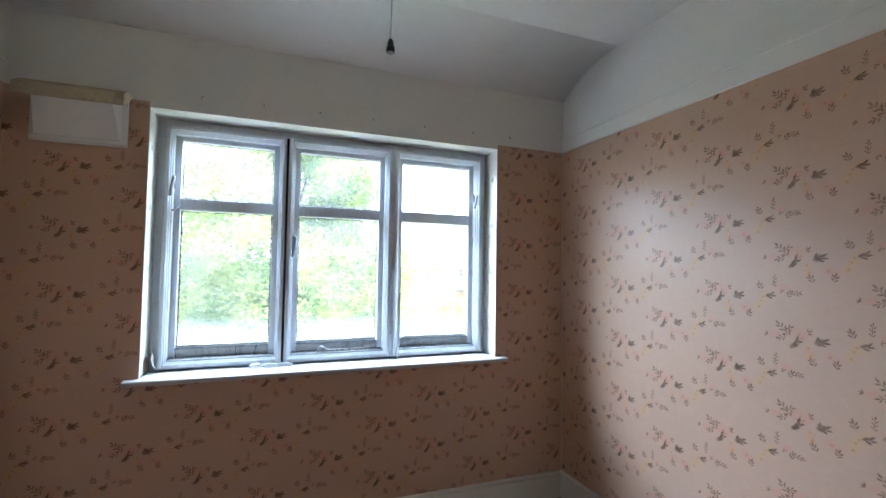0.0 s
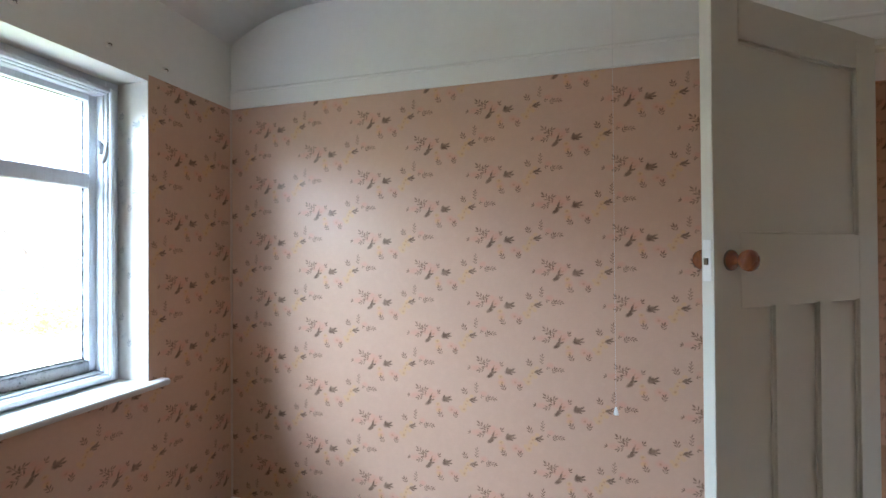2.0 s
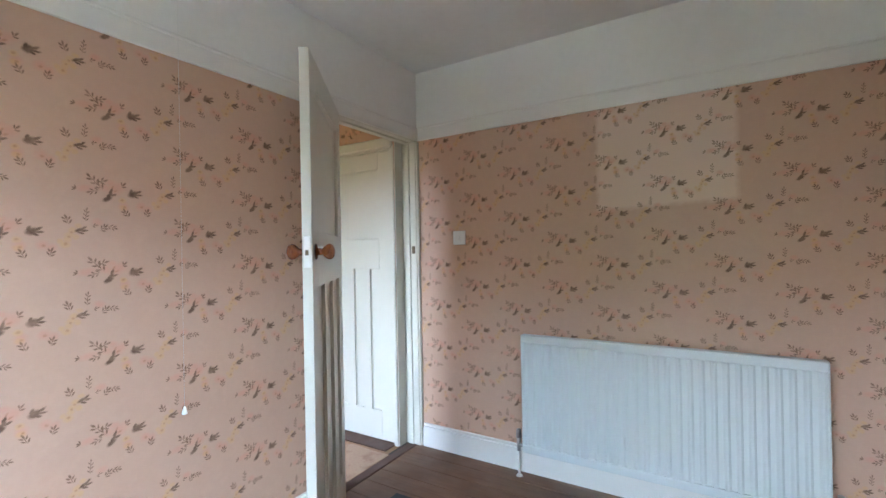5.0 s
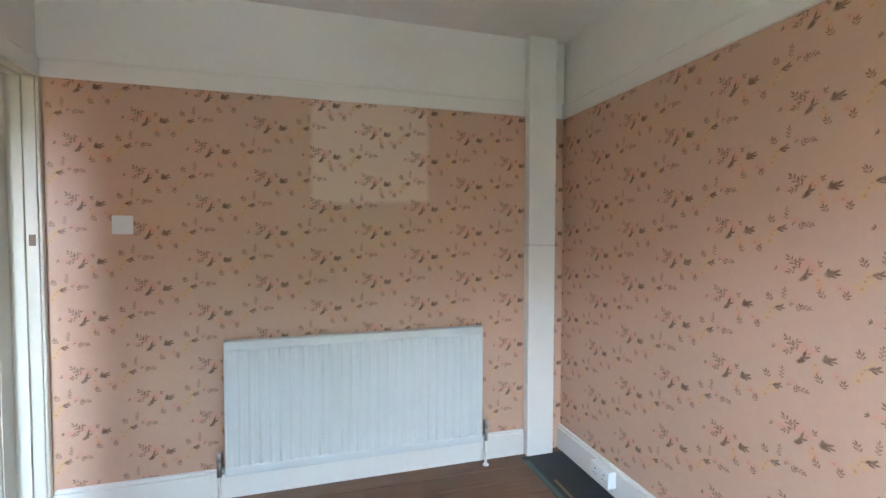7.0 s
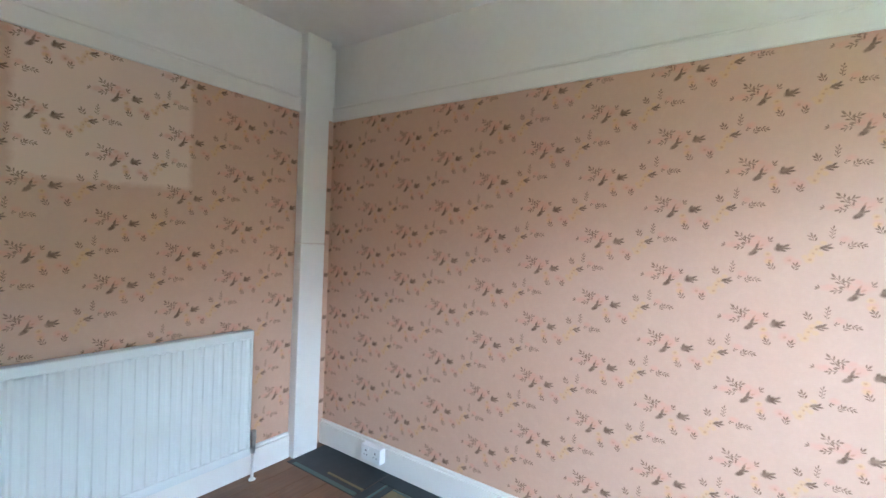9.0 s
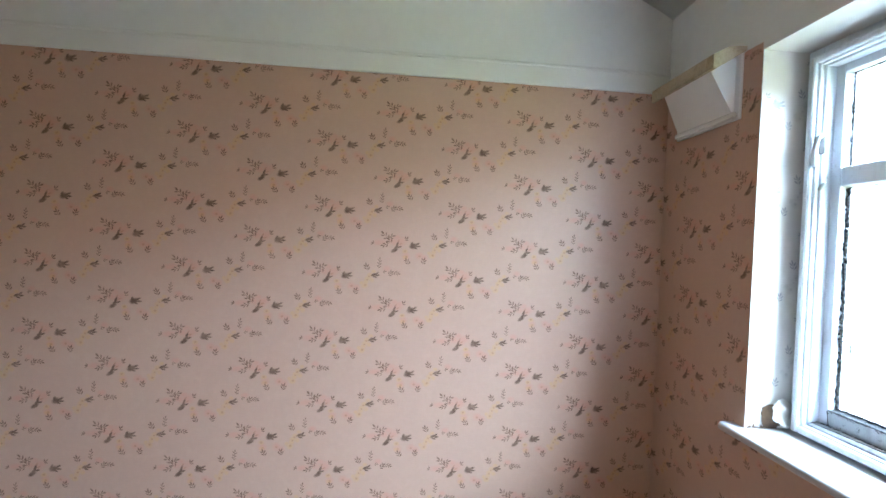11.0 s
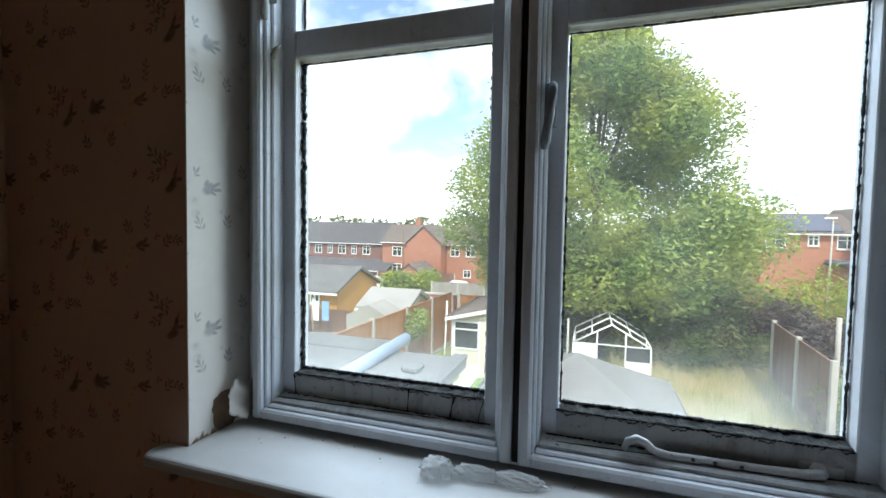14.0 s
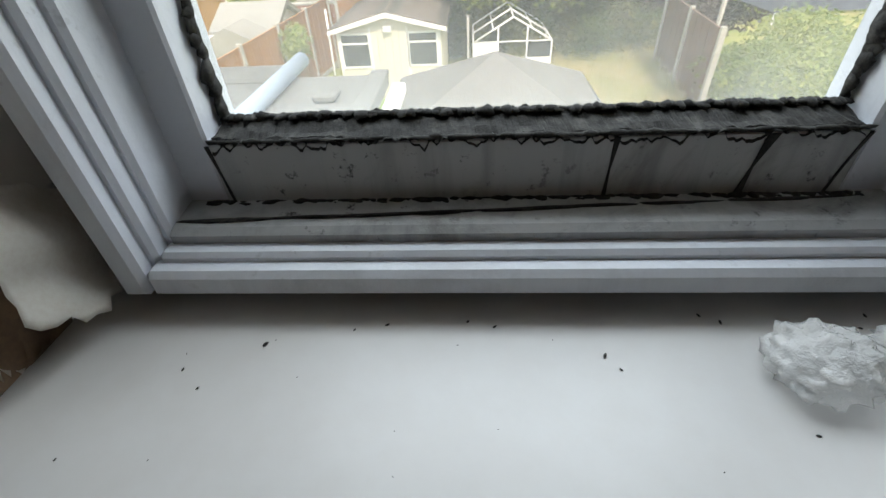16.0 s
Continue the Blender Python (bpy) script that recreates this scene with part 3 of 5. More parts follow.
for i, (a, b) in enumerate(PANES):
    for z0, z1 in ((LZ0, LZ1), (UZ0, UZ1)):
        bm = bmesh.new()
        low = z0 == LZ0
        y = GY - 0.001
        side = 0.0042 if low and i == 0 else 0.0024
        deep = 0.013 if low and i == 0 else 0.006
        if low:
            putty_bead(bm, a, b, z0, 260)
            lumps(bm, (a, y - 0.004, z0 + 0.003), (b, y - 0.004, z0 + 0.003), 110, 0.0030, 0.009, (0, 0, 1))
            lumps(bm, (a, 0.176, z0 - 0.004), (b, 0.176, z0 - 0.004), 60, 0.0022, 0.004, (0, 0, 1))
        else:
            lumps(bm, (a, y, z0), (b, y, z0), 70, 0.0026, 0.006, (0, 0, 1))
        lumps(bm, (a, y, z1), (b, y, z1), 60, 0.0018, 0.005, (0, 0, 1))
        lumps(bm, (a, y, z0), (a, y, z1), 110 if low else 50, side, deep, (1, 0, 0))
        lumps(bm, (b, y, z0), (b, y, z1), 110 if low else 50, side, deep, (1, 0, 0))
        part("putty", bm, M_putty, win, "black mouldy crumbling putty")

# window board
bm = bmesh.new()
x0, x1 = WX0 - 0.050, WX1 + 0.055
out = [(x0, -0.046), (x0 + 0.006, -0.052), (x1 - 0.006, -0.052), (x1, -0.046), (x1, -0.001), (WX1 - 0.003, -0.001), (WX1 - 0.003, 0.152),
       (WX0 + 0.003, 0.152), (WX0 + 0.003, -0.001), (x0, -0.001)]
bm_prism(bm, out, WZ0, 0.830, lambda a, y, b: (a, b, y))
front = [e for e in bm.edges if all(v.co.y < -0.04 for v in e.verts) and abs(e.verts[0].co.z - e.verts[1].co.z) < 0.001]
bmesh.ops.bevel(bm, geom=front, offset=0.009, segments=3, affect="EDGES", profile=0.5)
thing("window_sill", bm, M_sill, "white painted window board with specks of dirt", "window sill", kind="structure")

# ---- doorway and door ----
fr = empty("door_frame", "cream painted door lining and narrow architrave", "door frame", at=(W, DY0, 0), kind="structure")
bm = bmesh.new()
bm_box(bm, W - 0.004, W + IT + 0.004, DY0 - 0.028, DY0, 0, DZ + 0.028, bevel=0.002)
part("jamb", bm, M_door, fr)
bm = box_bm(W - 0.004, W + IT + 0.004, DY1, DY1 + 0.028, 0, DZ + 0.028, bevel=0.002)
part("jamb", bm, M_door, fr)
bm = box_bm(W - 0.004, W + IT + 0.004, DY0, DY1, DZ, DZ + 0.028, bevel=0.002)
part("head", bm, M_door, fr)
bm = bmesh.new()
bm_box(bm, W + 0.042, W + 0.075, DY0, DY0 + 0.012, 0, DZ)
bm_box(bm, W + 0.042, W + 0.075, DY1 - 0.012, DY1, 0, DZ)
bm_box(bm, W + 0.042, W + 0.075, DY0 + 0.012, DY1 - 0.012, DZ - 0.012, DZ)
part("stop", bm, M_door, fr)
part("architrave", box_bm(W - 0.018, W - 0.004, DY1 + 0.01, DY1 + 0.075, 0, DZ - 0.004, bevel=0.004), M_door, fr)
part("architrave", box_bm(W - 0.016, W - 0.004, -L + 0.001, DY0 - 0.006, 0, DZ - 0.004, bevel=0.003), M_door, fr)
part("strike_plate", box_bm(W + 0.006, W + 0.030, DY0 - 0.002, DY0 + 0.003, 1.275, 1.325), M_brass, fr, "tarnished latch keep")


def panel_door(name, w, h, label, knob_x, knob_z, at, turn, both=True):
    """A 1930s door: one square panel over three tall ones. Hinge edge at x=0, faces +-0.018 in y."""
    e = empty(name, label, "door", at=(0, 0, 0))
    t = 0.0175
    st, lock0, lock1, top, bot = 0.105, 1.17, 1.37, h - 0.115, 0.20
    m1 = 0.062
    bm = bmesh.new()
    bm_box(bm, 0, st, -t, t, 0.006, h, bevel=0.002)
    bm_box(bm, w - st, w, -t, t, 0.006, h, bevel=0.002)
    for z0, z1 in ((0.006, bot), (lock0, lock1), (top, h)):
        bm_box(bm, st, w - st, -t, t, z0, z1)
    pw = (w - 2 * st - 2 * m1) / 3
    for j in range(2):
        x0 = st + (j + 1) * pw + j * m1
        bm_box(bm, x0, x0 + m1, -t, t, bot, lock0)
    part("door_rails", bm, M_door, e)
    spans = [(st, w - st, lock1, top)] + [(st + j * (pw + m1), st + j * (pw + m1) + pw, bot, lock0) for j in range(3)]
    for x0, x1, z0, z1 in spans:
        part("panel", box_bm(x0, x1, -0.004, 0.004, z0, z1), M_door, e)
        bm = bmesh.new()
        for s in (-1, 1):
            y0, y1 = sorted((s * 0.004, s * 0.0095))
            ring(bm, x0, x1, z0, z1, 0.006, y0, y1, bevel=0.002)
        part("moulding", bm, M_door, e)
    for s in ((-1, 1) if both else (1,)):
        bm = bmesh.new()
        bm_lathe(bm, [(0, 0.026), (0.004, 0.026), (0.006, 0.013), (0.024, 0.012), (0.030, 0.019), (0.040, 0.027), (0.050, 0.029),
                      (0.060, 0.025), (0.066, 0.014), (0.068, 0.004)], (knob_x, s * t, knob_z), (0, s, 0), 24)
        kb = part("door_knob", bm, M_knob, e, "turned brown wooden knob")
        bm = bmesh.new()
        bm_lathe(bm, [(0, 0.029), (0.003, 0.028), (0.005, 0.018)], (knob_x, s * t, knob_z), (0, s, 0), 20)
        part("rose", bm, M_brass, kb)
    part("lock_plate", box_bm(w - 0.001, w + 0.003, -0.012, 0.012, knob_z - 0.055, knob_z + 0.055, bevel=0.0015), M_gloss, e, "painted-over mortice lock face")
    part("latch_bolt", box_bm(w + 0.002, w + 0.008, -0.006, 0.005, knob_z - 0.012, knob_z + 0.006, bevel=0.001), M_brass, e, "tarnished latch bolt")
    for hz in (0.25, h - 0.25):
        part("hinge", box_bm(-0.003, 0.004, -0.020, 0.004, hz - 0.045, hz + 0.045), M_brass, e)
    e.matrix_basis = pose(*at, 0, 0, turn)
    return e


leaf = panel_door("door_1", 0.755, 2.010, "cream painted four-panel wooden door standing open into the room", 0.690, 1.298,
                  (W - 0.040, DY1 + 0.004, 0.0), math.degrees(math.atan2(0.602, -0.455)))

# landing beyond the doorway
LX1, LY0, LY1 = 4.55, -3.215, -0.6
LEND = 3.60                               # the landing wall ends here; a dark passage runs on beyond
thing("landing_floor", box_bm(W - 0.002, LX1, LY0 - 1.8, LY1, -0.2, -0.006), M_landing, "bare landing floor with worn underlay", "floor", kind="structure")
M_paper_l = wallpaper("floral_wallpaper_landing", (0.52, 0.31, 0.20))
bm = bmesh.new()
LD0, LD1, LDZ = 2.795, 3.395, 1.975
bm_box(bm, W + IT, LD0 - 0.03, LY0 - 0.1, LY0, 0, H)
bm_box(bm, LD1 + 0.03, LEND, LY0 - 0.1, LY0, 0, H)
bm_box(bm, LD0 - 0.03, LD1 + 0.03, LY0 - 0.1, LY0, LDZ + 0.03, H)
thing("landing_wall_south", bm, M_paper_l, "papered landing wall around a closed door", "wall", kind="structure", uv=uv_ns)
bm = bmesh.new()
bm_box(bm, LEND - 0.1, LEND, LY0 - 1.8, LY0 - 0.1, -0.1, H)
bm_box(bm, LEND - 0.1, LX1 + 0.1, LY0 - 1.9, LY0 - 1.8, -0.1, H)
thing("passage_wall", bm, M_paper_l, "papered walls of the unlit passage", "wall", kind="structure", uv=uv_e)
thing("landing_wall_east", box_bm(LX1, LX1 + 0.1, LY0 - 1.8, LY1 + 0.1, -0.1, H), M_paper_l, "papered landing wall in shade", "wall", kind="structure", uv=uv_e)
# unseen wall; its opening is added to hold the landing's fill lamp
bm = bmesh.new()
bm_box(bm, W + IT, 2.95, LY1, LY1 + 0.1, 0, H)
bm_box(bm, 3.75, LX1, LY1, LY1 + 0.1, 0, H)
bm_box(bm, 2.95, 3.75, LY1, LY1 + 0.1, 0, 0.95)
bm_box(bm, 2.95, 3.75, LY1, LY1 + 0.1, 2.1, H)
thing("landing_wall_north", bm, M_paper_l, "papered landing wall in shade", "wall", kind="structure", uv=uv_ns)
thing("landing_ceiling", box_bm(W + IT, LX1 + 0.1, LY0 - 1.9, LY1 + 0.1, H, H + 0.1), M_ceil, "landing ceiling", "ceiling", kind="structure")
lf = empty("landing_door_frame", "cream painted door casing on the landing", "door frame", at=(LD0, LY0, 0), kind="structure")
part("jamb", box_bm(LD0 - 0.03, LD0, LY0 - 0.1, LY0 + 0.002, 0, LDZ + 0.03), M_door, lf)
part("jamb", box_bm(LD1, LD1 + 0.03, LY0 - 0.1, LY0 + 0.002, 0, LDZ + 0.03), M_door, lf)
part("head", box_bm(LD0, LD1, LY0 - 0.1, LY0 + 0.002, LDZ, LDZ + 0.03), M_door, lf)
part("architrave", box_bm(LD1 + 0.006, LD1 + 0.085, LY0 + 0.002, LY0 + 0.018, 0, LDZ + 0.008, bevel=0.004), M_door, lf)
part("casing_return", box_bm(W + IT - 0.005, W + IT - 0.0005, DY0 + 0.0005, LY0 + 0.002, 0, DZ - 0.0005), M_door, lf)
part("casing_board", box_bm(LD1 + 0.087, LEND - 0.002, LY0 + 0.002, LY0 + 0.012, 0, LDZ + 0.008, bevel=0.003), M_door, lf)
part("architrave", box_bm(W + IT + 0.001, LD0 - 0.006, LY0 + 0.002, LY0 + 0.014, 0, LDZ + 0.008, bevel=0.004), M_door, lf)
part("architrave", box_bm(LD0 - 0.036, LD1 + 0.16, LY0 + 0.002, LY0 + 0.040, LDZ + 0.009, LDZ + 0.075, bevel=0.010), M_door, lf)
door2 = panel_door("door_2", LD1 - LD0 - 0.006, 1.965, "cream painted four-panel landing door, closed", LD1 - LD0 - 0.07, 1.27,
                   (LD0 + 0.003, LY0 - 0.022, 0.006), 0, both=False)

M_thresh = grained("dark_threshold", (0.10, 0.045, 0.03), (0.06, 0.03, 0.02), "y", 0.6)
M_underlay = paint("worn_underlay", (0.38, 0.245, 0.16), (0.22, 0.11, 0.07), 0.9, 0.95, 9.0, 0.8)
thing("threshold", box_bm(W + 0.022, W + 0.085, DY0, DY1, -0.02, 0.006, bevel=0.003), M_thresh, "dark worn wooden threshold strip", "threshold", kind="structure")
thing("landing_door_sill", box_bm(LD0, LD1, LY0 - 0.09, LY0 + 0.10, -0.02, 0.004), M_thresh, "dark red-brown strip under the landing door", "threshold", kind="structure")
bm = bmesh.new()
rq = random.Random(9)
edge = [(W + 0.09, -2.50), (W + 0.09, -3.08)]
edge += [(W + 0.2 + i * 0.09, -3.09 + 0.03 * rq.random()) for i in range(11)]
edge += [(3.8, -2.5)]
bm_prism(bm, edge, -0.006, 0.003, lambda a, y, b: (a, b, y))
thing("floor_underlay", bm, M_underlay, "torn tan underlay on the landing floor", "underlay", kind="structure")

# ---- radiator ----
def radiator(x0, x1, z0, z1, y0, y1):
    e = empty("radiator", "white enamelled steel panel radiator under a faded patch", "radiator", at=((x0 + x1) / 2, y0, z0))
    bm = bmesh.new()
    n = 27
    pitch = (x1 - x0 - 0.05) / n
    out = [(x0, y1 - 0.012), (x0 + 0.020, y1 - 0.004)]
    for j in range(n):
        c = x0 + 0.025 + (j + 0.5) * pitch
        out += [(c - pitch * 0.42, y1 - 0.004), (c - pitch * 0.22, y1 - 0.011), (c + pitch * 0.22, y1 - 0.011), (c + pitch * 0.42, y1 - 0.004)]
    out += [(x1 - 0.020, y1 - 0.004), (x1, y1 - 0.012), (x1, y1 - 0.045), (x0, y1 - 0.045)]
    bm_prism(bm, out, z0 + 0.045, z1 - 0.045, lambda a, y, b: (a, b, y))
    part("fluted_panel", bm, M_rad, e)
    bm = bmesh.new()
    bm_box(bm, x0, x1, y1 - 0.050, y1 - 0.002, z1 - 0.046, z1, bevel=0.007, seg=2)
    part("top_channel", bm, M_rad, e)
    part("bottom_channel", box_bm(x0, x1, y1 - 0.050, y1 - 0.002, z0, z0 + 0.046, bevel=0.007, seg=2), M_rad, e)
    for x in (x0 + 0.0, x1 - 0.012):
        part("side_seam", box_bm(x, x + 0.012, y1 - 0.048, y1 - 0.005, z0 + 0.03, z1 - 0.03, bevel=0.004), M_rad, e)
    for x in (x0 + 0.2, x1 - 0.2):
        part("bracket", box_bm(x - 0.02, x + 0.02, y0, y1 - 0.045, z0 + 0.08, z1 - 0.08), M_rad, e)
    for x in (x0 - 0.03, x1 + 0.03):
        bm = bmesh.new()
        bm_tube(bm, [(x, y1 - 0.03, z0 - 0.005), (x, y1 - 0.03, z0 + 0.075)], [0.012, 0.012], 12)
        bm_tube(bm, [(x, y1 - 0.03, z0 + 0.070), (x, y1 - 0.03, z0 + 0.115)], [0.016, 0.013], 12)
        s = 1 if x < x0 else -1
        bm_tube(bm, [(x, y1 - 0.03, z0 + 0.03), (x + s * 0.034, y1 - 0.03, z0 + 0.03)], 0.010, 10)
        v = part("valve", bm, M_steel, e, "tarnished chrome radiator valve")
        bm = bmesh.new()
        bm_tube(bm, [(x, y1 - 0.03, 0.0), (x, y1 - 0.03, z0)], 0.0075, 10)
        bm_lathe(bm, [(0.001, 0.019), (0.006, 0.017), (0.008, 0.009)], (x, y1 - 0.03, 0), (0, 0, 1), 14)
        part("pipe_tail", bm, M_gloss, e, "white painted pipe")
    return e


radiator(0.559, 1.892, 0.150, 0.811, -L, -3.215)

# pipe casing in the corner
pc = empty("pipe_casing", "white boxed-in pipe running floor to ceiling", "pipe casing", at=(0.17, -L, 0), kind="structure")
part("lower_board", box_bm(0.085, 0.258, -L, -3.262, 0.0, 1.262, bevel=0.003), M_gloss, pc)
part("upper_board", box_bm(0.085, 0.258, -L, -3.262, 1.265, H - 0.002, bevel=0.003), M_gloss, pc)

# light switch and socket
sw = empty("light_switch", "white plastic one-gang light switch on floral wallpaper", "light switch", at=(2.33, -L, 1.37))
part("face_plate", box_bm(2.284, 2.371, -L, -L + 0.010, 1.327, 1.414, bevel=0.003, seg=2), M_plastic, sw)
part("rocker", box_bm(2.321, 2.334, -L + 0.009, -L + 0.015, 1.358, 1.383, bevel=0.002), M_plastic, sw)
so = empty("wall_socket", "white surface-mounted double power socket above the skirting", "socket", at=(0.022, -2.82, 0.06))
part("back_box", box_bm(0.022, 0.060, -2.903, -2.757, 0.052, 0.138, bevel=0.004, seg=2), M_plastic, so)
part("face_plate", box_bm(0.060, 0.068, -2.903, -2.757, 0.052, 0.138, bevel=0.003, seg=2), M_plastic, so)
for y in (-2.866, -2.794):
    part("pin_hole", box_bm(0.0675, 0.0688, y - 0.004, y + 0.004, 0.104, 0.112), M_black, so)
    part("pin_hole", box_bm(0.0675, 0.0688, y - 0.014, y - 0.007, 0.082, 0.086), M_black, so)
    part("pin_hole", box_bm(0.0675, 0.0688, y + 0.007, y + 0.014, 0.082, 0.086), M_black, so)
    part("rocker", box_bm(0.067, 0.071, y + 0.018 - 0.004, y + 0.018 + 0.004, 0.112, 0.128, bevel=0.001), M_plastic, so)

# pendant flex and bulb holder
pl = empty("pendant_light", "bare black bulb holder on a white flex, no bulb", "pendant lamp", at=(1.422, -0.589, H))
bm = bmesh.new()
bm_tube(bm, [(1.422, -0.589, 2.205), (1.423, -0.59, 2.33), (1.422, -0.589, H)], 0.0028, 8)
part("flex", bm, M_cord, pl)
bm = bmesh.new()
bm_lathe(bm, [(0, 0.015), (0.004, 0.0165), (0.020, 0.0165), (0.022, 0.014), (0.030, 0.013), (0.048, 0.010), (0.056, 0.004)], (1.422, -0.589, 2.152), (0, 0, 1), 18)
part("bulb_holder", bm, M_black, pl)
bm = bmesh.new()
bm_lathe(bm, [(0, 0.004), (0.006, 0.030), (0.020, 0.036), (0.026, 0.034)], (1.422, -0.589, H - 0.025), (0, 0, 1), 20)
part("ceiling_rose", bm, M_plastic, pl)

# pull cord by the side wall
cd = empty("pull_cord", "thin white pull cord with a small bell-shaped end", "pull cord", at=(2.600, -1.748, H))
bm = bmesh.new()
bm_tube(bm, [(2.600, -1.748, 0.745), (2.600, -1.748, 1.6), (2.602, -1.748, H)], 0.0006, 6)
part("cord", bm, M_cord, cd)
bm = bmesh.new()
bm_lathe(bm, [(0, 0.009), (0.004, 0.0095), (0.018, 0.006), (0.028, 0.003)], (2.600, -1.748, 0.716), (0, 0, 1), 14)
part("bell", bm, M_plastic, cd)

# ventilator hood by the window
M_rust = paint("stained_cream_paint", (0.52, 0.44, 0.30), (0.24, 0.15, 0.08), 0.8, 0.7, 14.0, 0.4)
vb = empty("ventilator_hood", "dusty white hood over a wall vent with a stained top", "vent", at=(0.26, 0, 1.82))
bm = bmesh.new()
lo = [bm.verts.new(c) for c in ((0.110, -0.022, 1.838), (0.400, -0.022, 1.838), (0.385, -0.105, 2.000), (0.125, -0.105, 2.000))]
hi = [bm.verts.new(c) for c in ((0.110, -0.012, 1.838), (0.400, -0.012, 1.838), (0.400, -0.012, 2.020), (0.110, -0.012, 2.020))]
bm.faces.new(lo)
bm.faces.new(list(reversed(hi)))
for i in range(4):
    bm.faces.new((lo[i], lo[(i + 1) % 4], hi[(i + 1) % 4], hi[i]))
part("hood", bm, M_white, vb)
part("back_plate", box_bm(0.088, 0.422, -0.012, -0.001, 1.812, 2.030, bevel=0.002), M_white, vb)
part("bottom_lip", box_bm(0.095, 0.415, -0.026, -0.012, 1.818, 1.836, bevel=0.003), M_white, vb)
bm = bmesh.new()
bm_prism(bm, [(-0.001, 2.032), (-0.001, 2.046), (-0.060, 2.040), (-0.114, 2.012), (-0.114, 1.966), (-0.103, 1.966)], 0.070, 0.432, lambda a, y, b: (y, a, b))
part("top_lip", bm, M_rust, vb, "stained peeling top edge")

# curtain hooks left in the wall above the window
for i, x in enumerate((0.70, 0.957, 1.215, 1.478, 1.754, 2.038, 2.271)):
    hk = empty("curtain_hook", "small rusty hook plate stuck in old plaster", "hook", "hooks above the window", at=(x, 0, 2.077))
    bm = bmesh.new()
    bm_lathe(bm, [(0.0005, 0.011), (0.003, 0.010), (0.004, 0.004)], (x, 0, 2.077), (0, -1, 0), 10)
    part("plate", bm, M_white, hk)
    bm = bmesh.new()
    bm_tube(bm, [(x, -0.002, 2.079), (x, -0.012, 2.079), (x + 0.001, -0.018, 2.075), (x + 0.001, -0.018, 2.068)], 0.0022, 6)
    part("hook", bm, M_brass, hk)

# window furniture, thick with old paint
M_ironpaint = paint("painted_iron", (0.52, 0.52, 0.52), (0.18, 0.17, 0.16), 0.7, 0.5, 30.0, 0.5)
M_latch = paint("painted_latch", (0.33, 0.39, 0.45), (0.12, 0.12, 0.12), 0.7, 0.4, 30.0, 0.4)
st = empty("casement_stay", "paint-clogged casement stay bar with holes and curled end", "window stay", at=(1.39, 0.165, 0.877))
bm = bmesh.new()
pts = [(1.245, 0.150, 0.884), (1.252, 0.150, 0.899), (1.264, 0.150, 0.905), (1.278, 0.150, 0.900), (1.290, 0.152, 0.889), (1.310, 0.154, 0.884),
       (1.360, 0.156, 0.884), (1.440, 0.158, 0.884), (1.490, 0.160, 0.885), (1.515, 0.162, 0.888)]
bm_tube(bm, pts, [0.004, 0.006, 0.0065, 0.0065, 0.006, 0.006, 0.006, 0.006, 0.007, 0.008], 10)
part("bar", bm, M_ironpaint, st)
for x in (1.315, 1.345, 1.375, 1.410):
    bm = bmesh.new()
    bm_lathe(bm, [(0, 0.0032), (0.0008, 0.0032)], (x, 0.150, 0.885), (0, -1, 0), 10)
    part("hole", bm, M_black, st)
bm = bmesh.new()
bm_lathe(bm, [(0, 0.012), (0.006, 0.012), (0.010, 0.007), (0.014, 0.003)], (1.512, 0.172, 0.888), (0, -1, 0.2), 14)
part("pivot", bm, M_ironpaint, st)
part("pivot_plate", box_bm(1.488, 1.545, 0.170, 0.177, 0.878, 0.900, bevel=0.003), M_ironpaint, st)


def fastener(x, z0, z1, y, name, label, m):
    e = empty(name, label, "window latch", at=(x, y, z0))
    part("plate", box_bm(x - 0.010, x + 0.010, y - 0.004, y, z0 + 0.035, z1 + 0.004, bevel=0.002), m, e)
    bm = bmesh.new()
    zt = z1
    bm_tube(bm, [(x + 0.002, y - 0.006, zt), (x + 0.004, y - 0.022, zt - 0.012), (x, y - 0.026, (z0 + zt) / 2), (x - 0.006, y - 0.020, z0 + 0.01), (x - 0.008, y - 0.014, z0)],
            [0.006, 0.0075, 0.008, 0.0085, 0.005], 10)
    part("handle", bm, m, e)
    return e


fastener(1.117, 1.367, 1.470, 0.142, "casement_latch", "blue-grey painted casement latch handle", M_latch)
fastener(0.571, 1.640, 1.732, 0.142, "casement_latch", "thickly painted-over iron casement latch", M_ironpaint)
fastener(2.122, 1.672, 1.760, 0.142, "casement_latch", "thickly painted-over iron casement latch", M_ironpaint)
bm = bmesh.new()
bm_tube(bm, [(0.566, 0.150, 1.575), (0.578, 0.132, 1.572), (0.588, 0.128, 1.580), (0.594, 0.134, 1.590)], [0.005, 0.0055, 0.005, 0.003], 8)
thing("latch_hook", bm, M_ironpaint, "painted-over hook on the window jamb", "window latch")
for z in (0.967, 1.026):
    bm = bmesh.new()
    bm_box(bm, 1.614, 1.634, 0.124, 0.136, z - 0.010, z + 0.010, bevel=0.003)
    bm_tube(bm, [(1.620, 0.122, z), (1.634, 0.116, z + 0.002)], 0.004, 8)
    thing("mullion_bracket", bm, M_ironpaint, "small painted bracket on the window mullion", "bracket", "mullion brackets")
bm = box_bm(-0.006, 0.006, -0.002, 0.002, 0, 0.46, bevel=0.001)
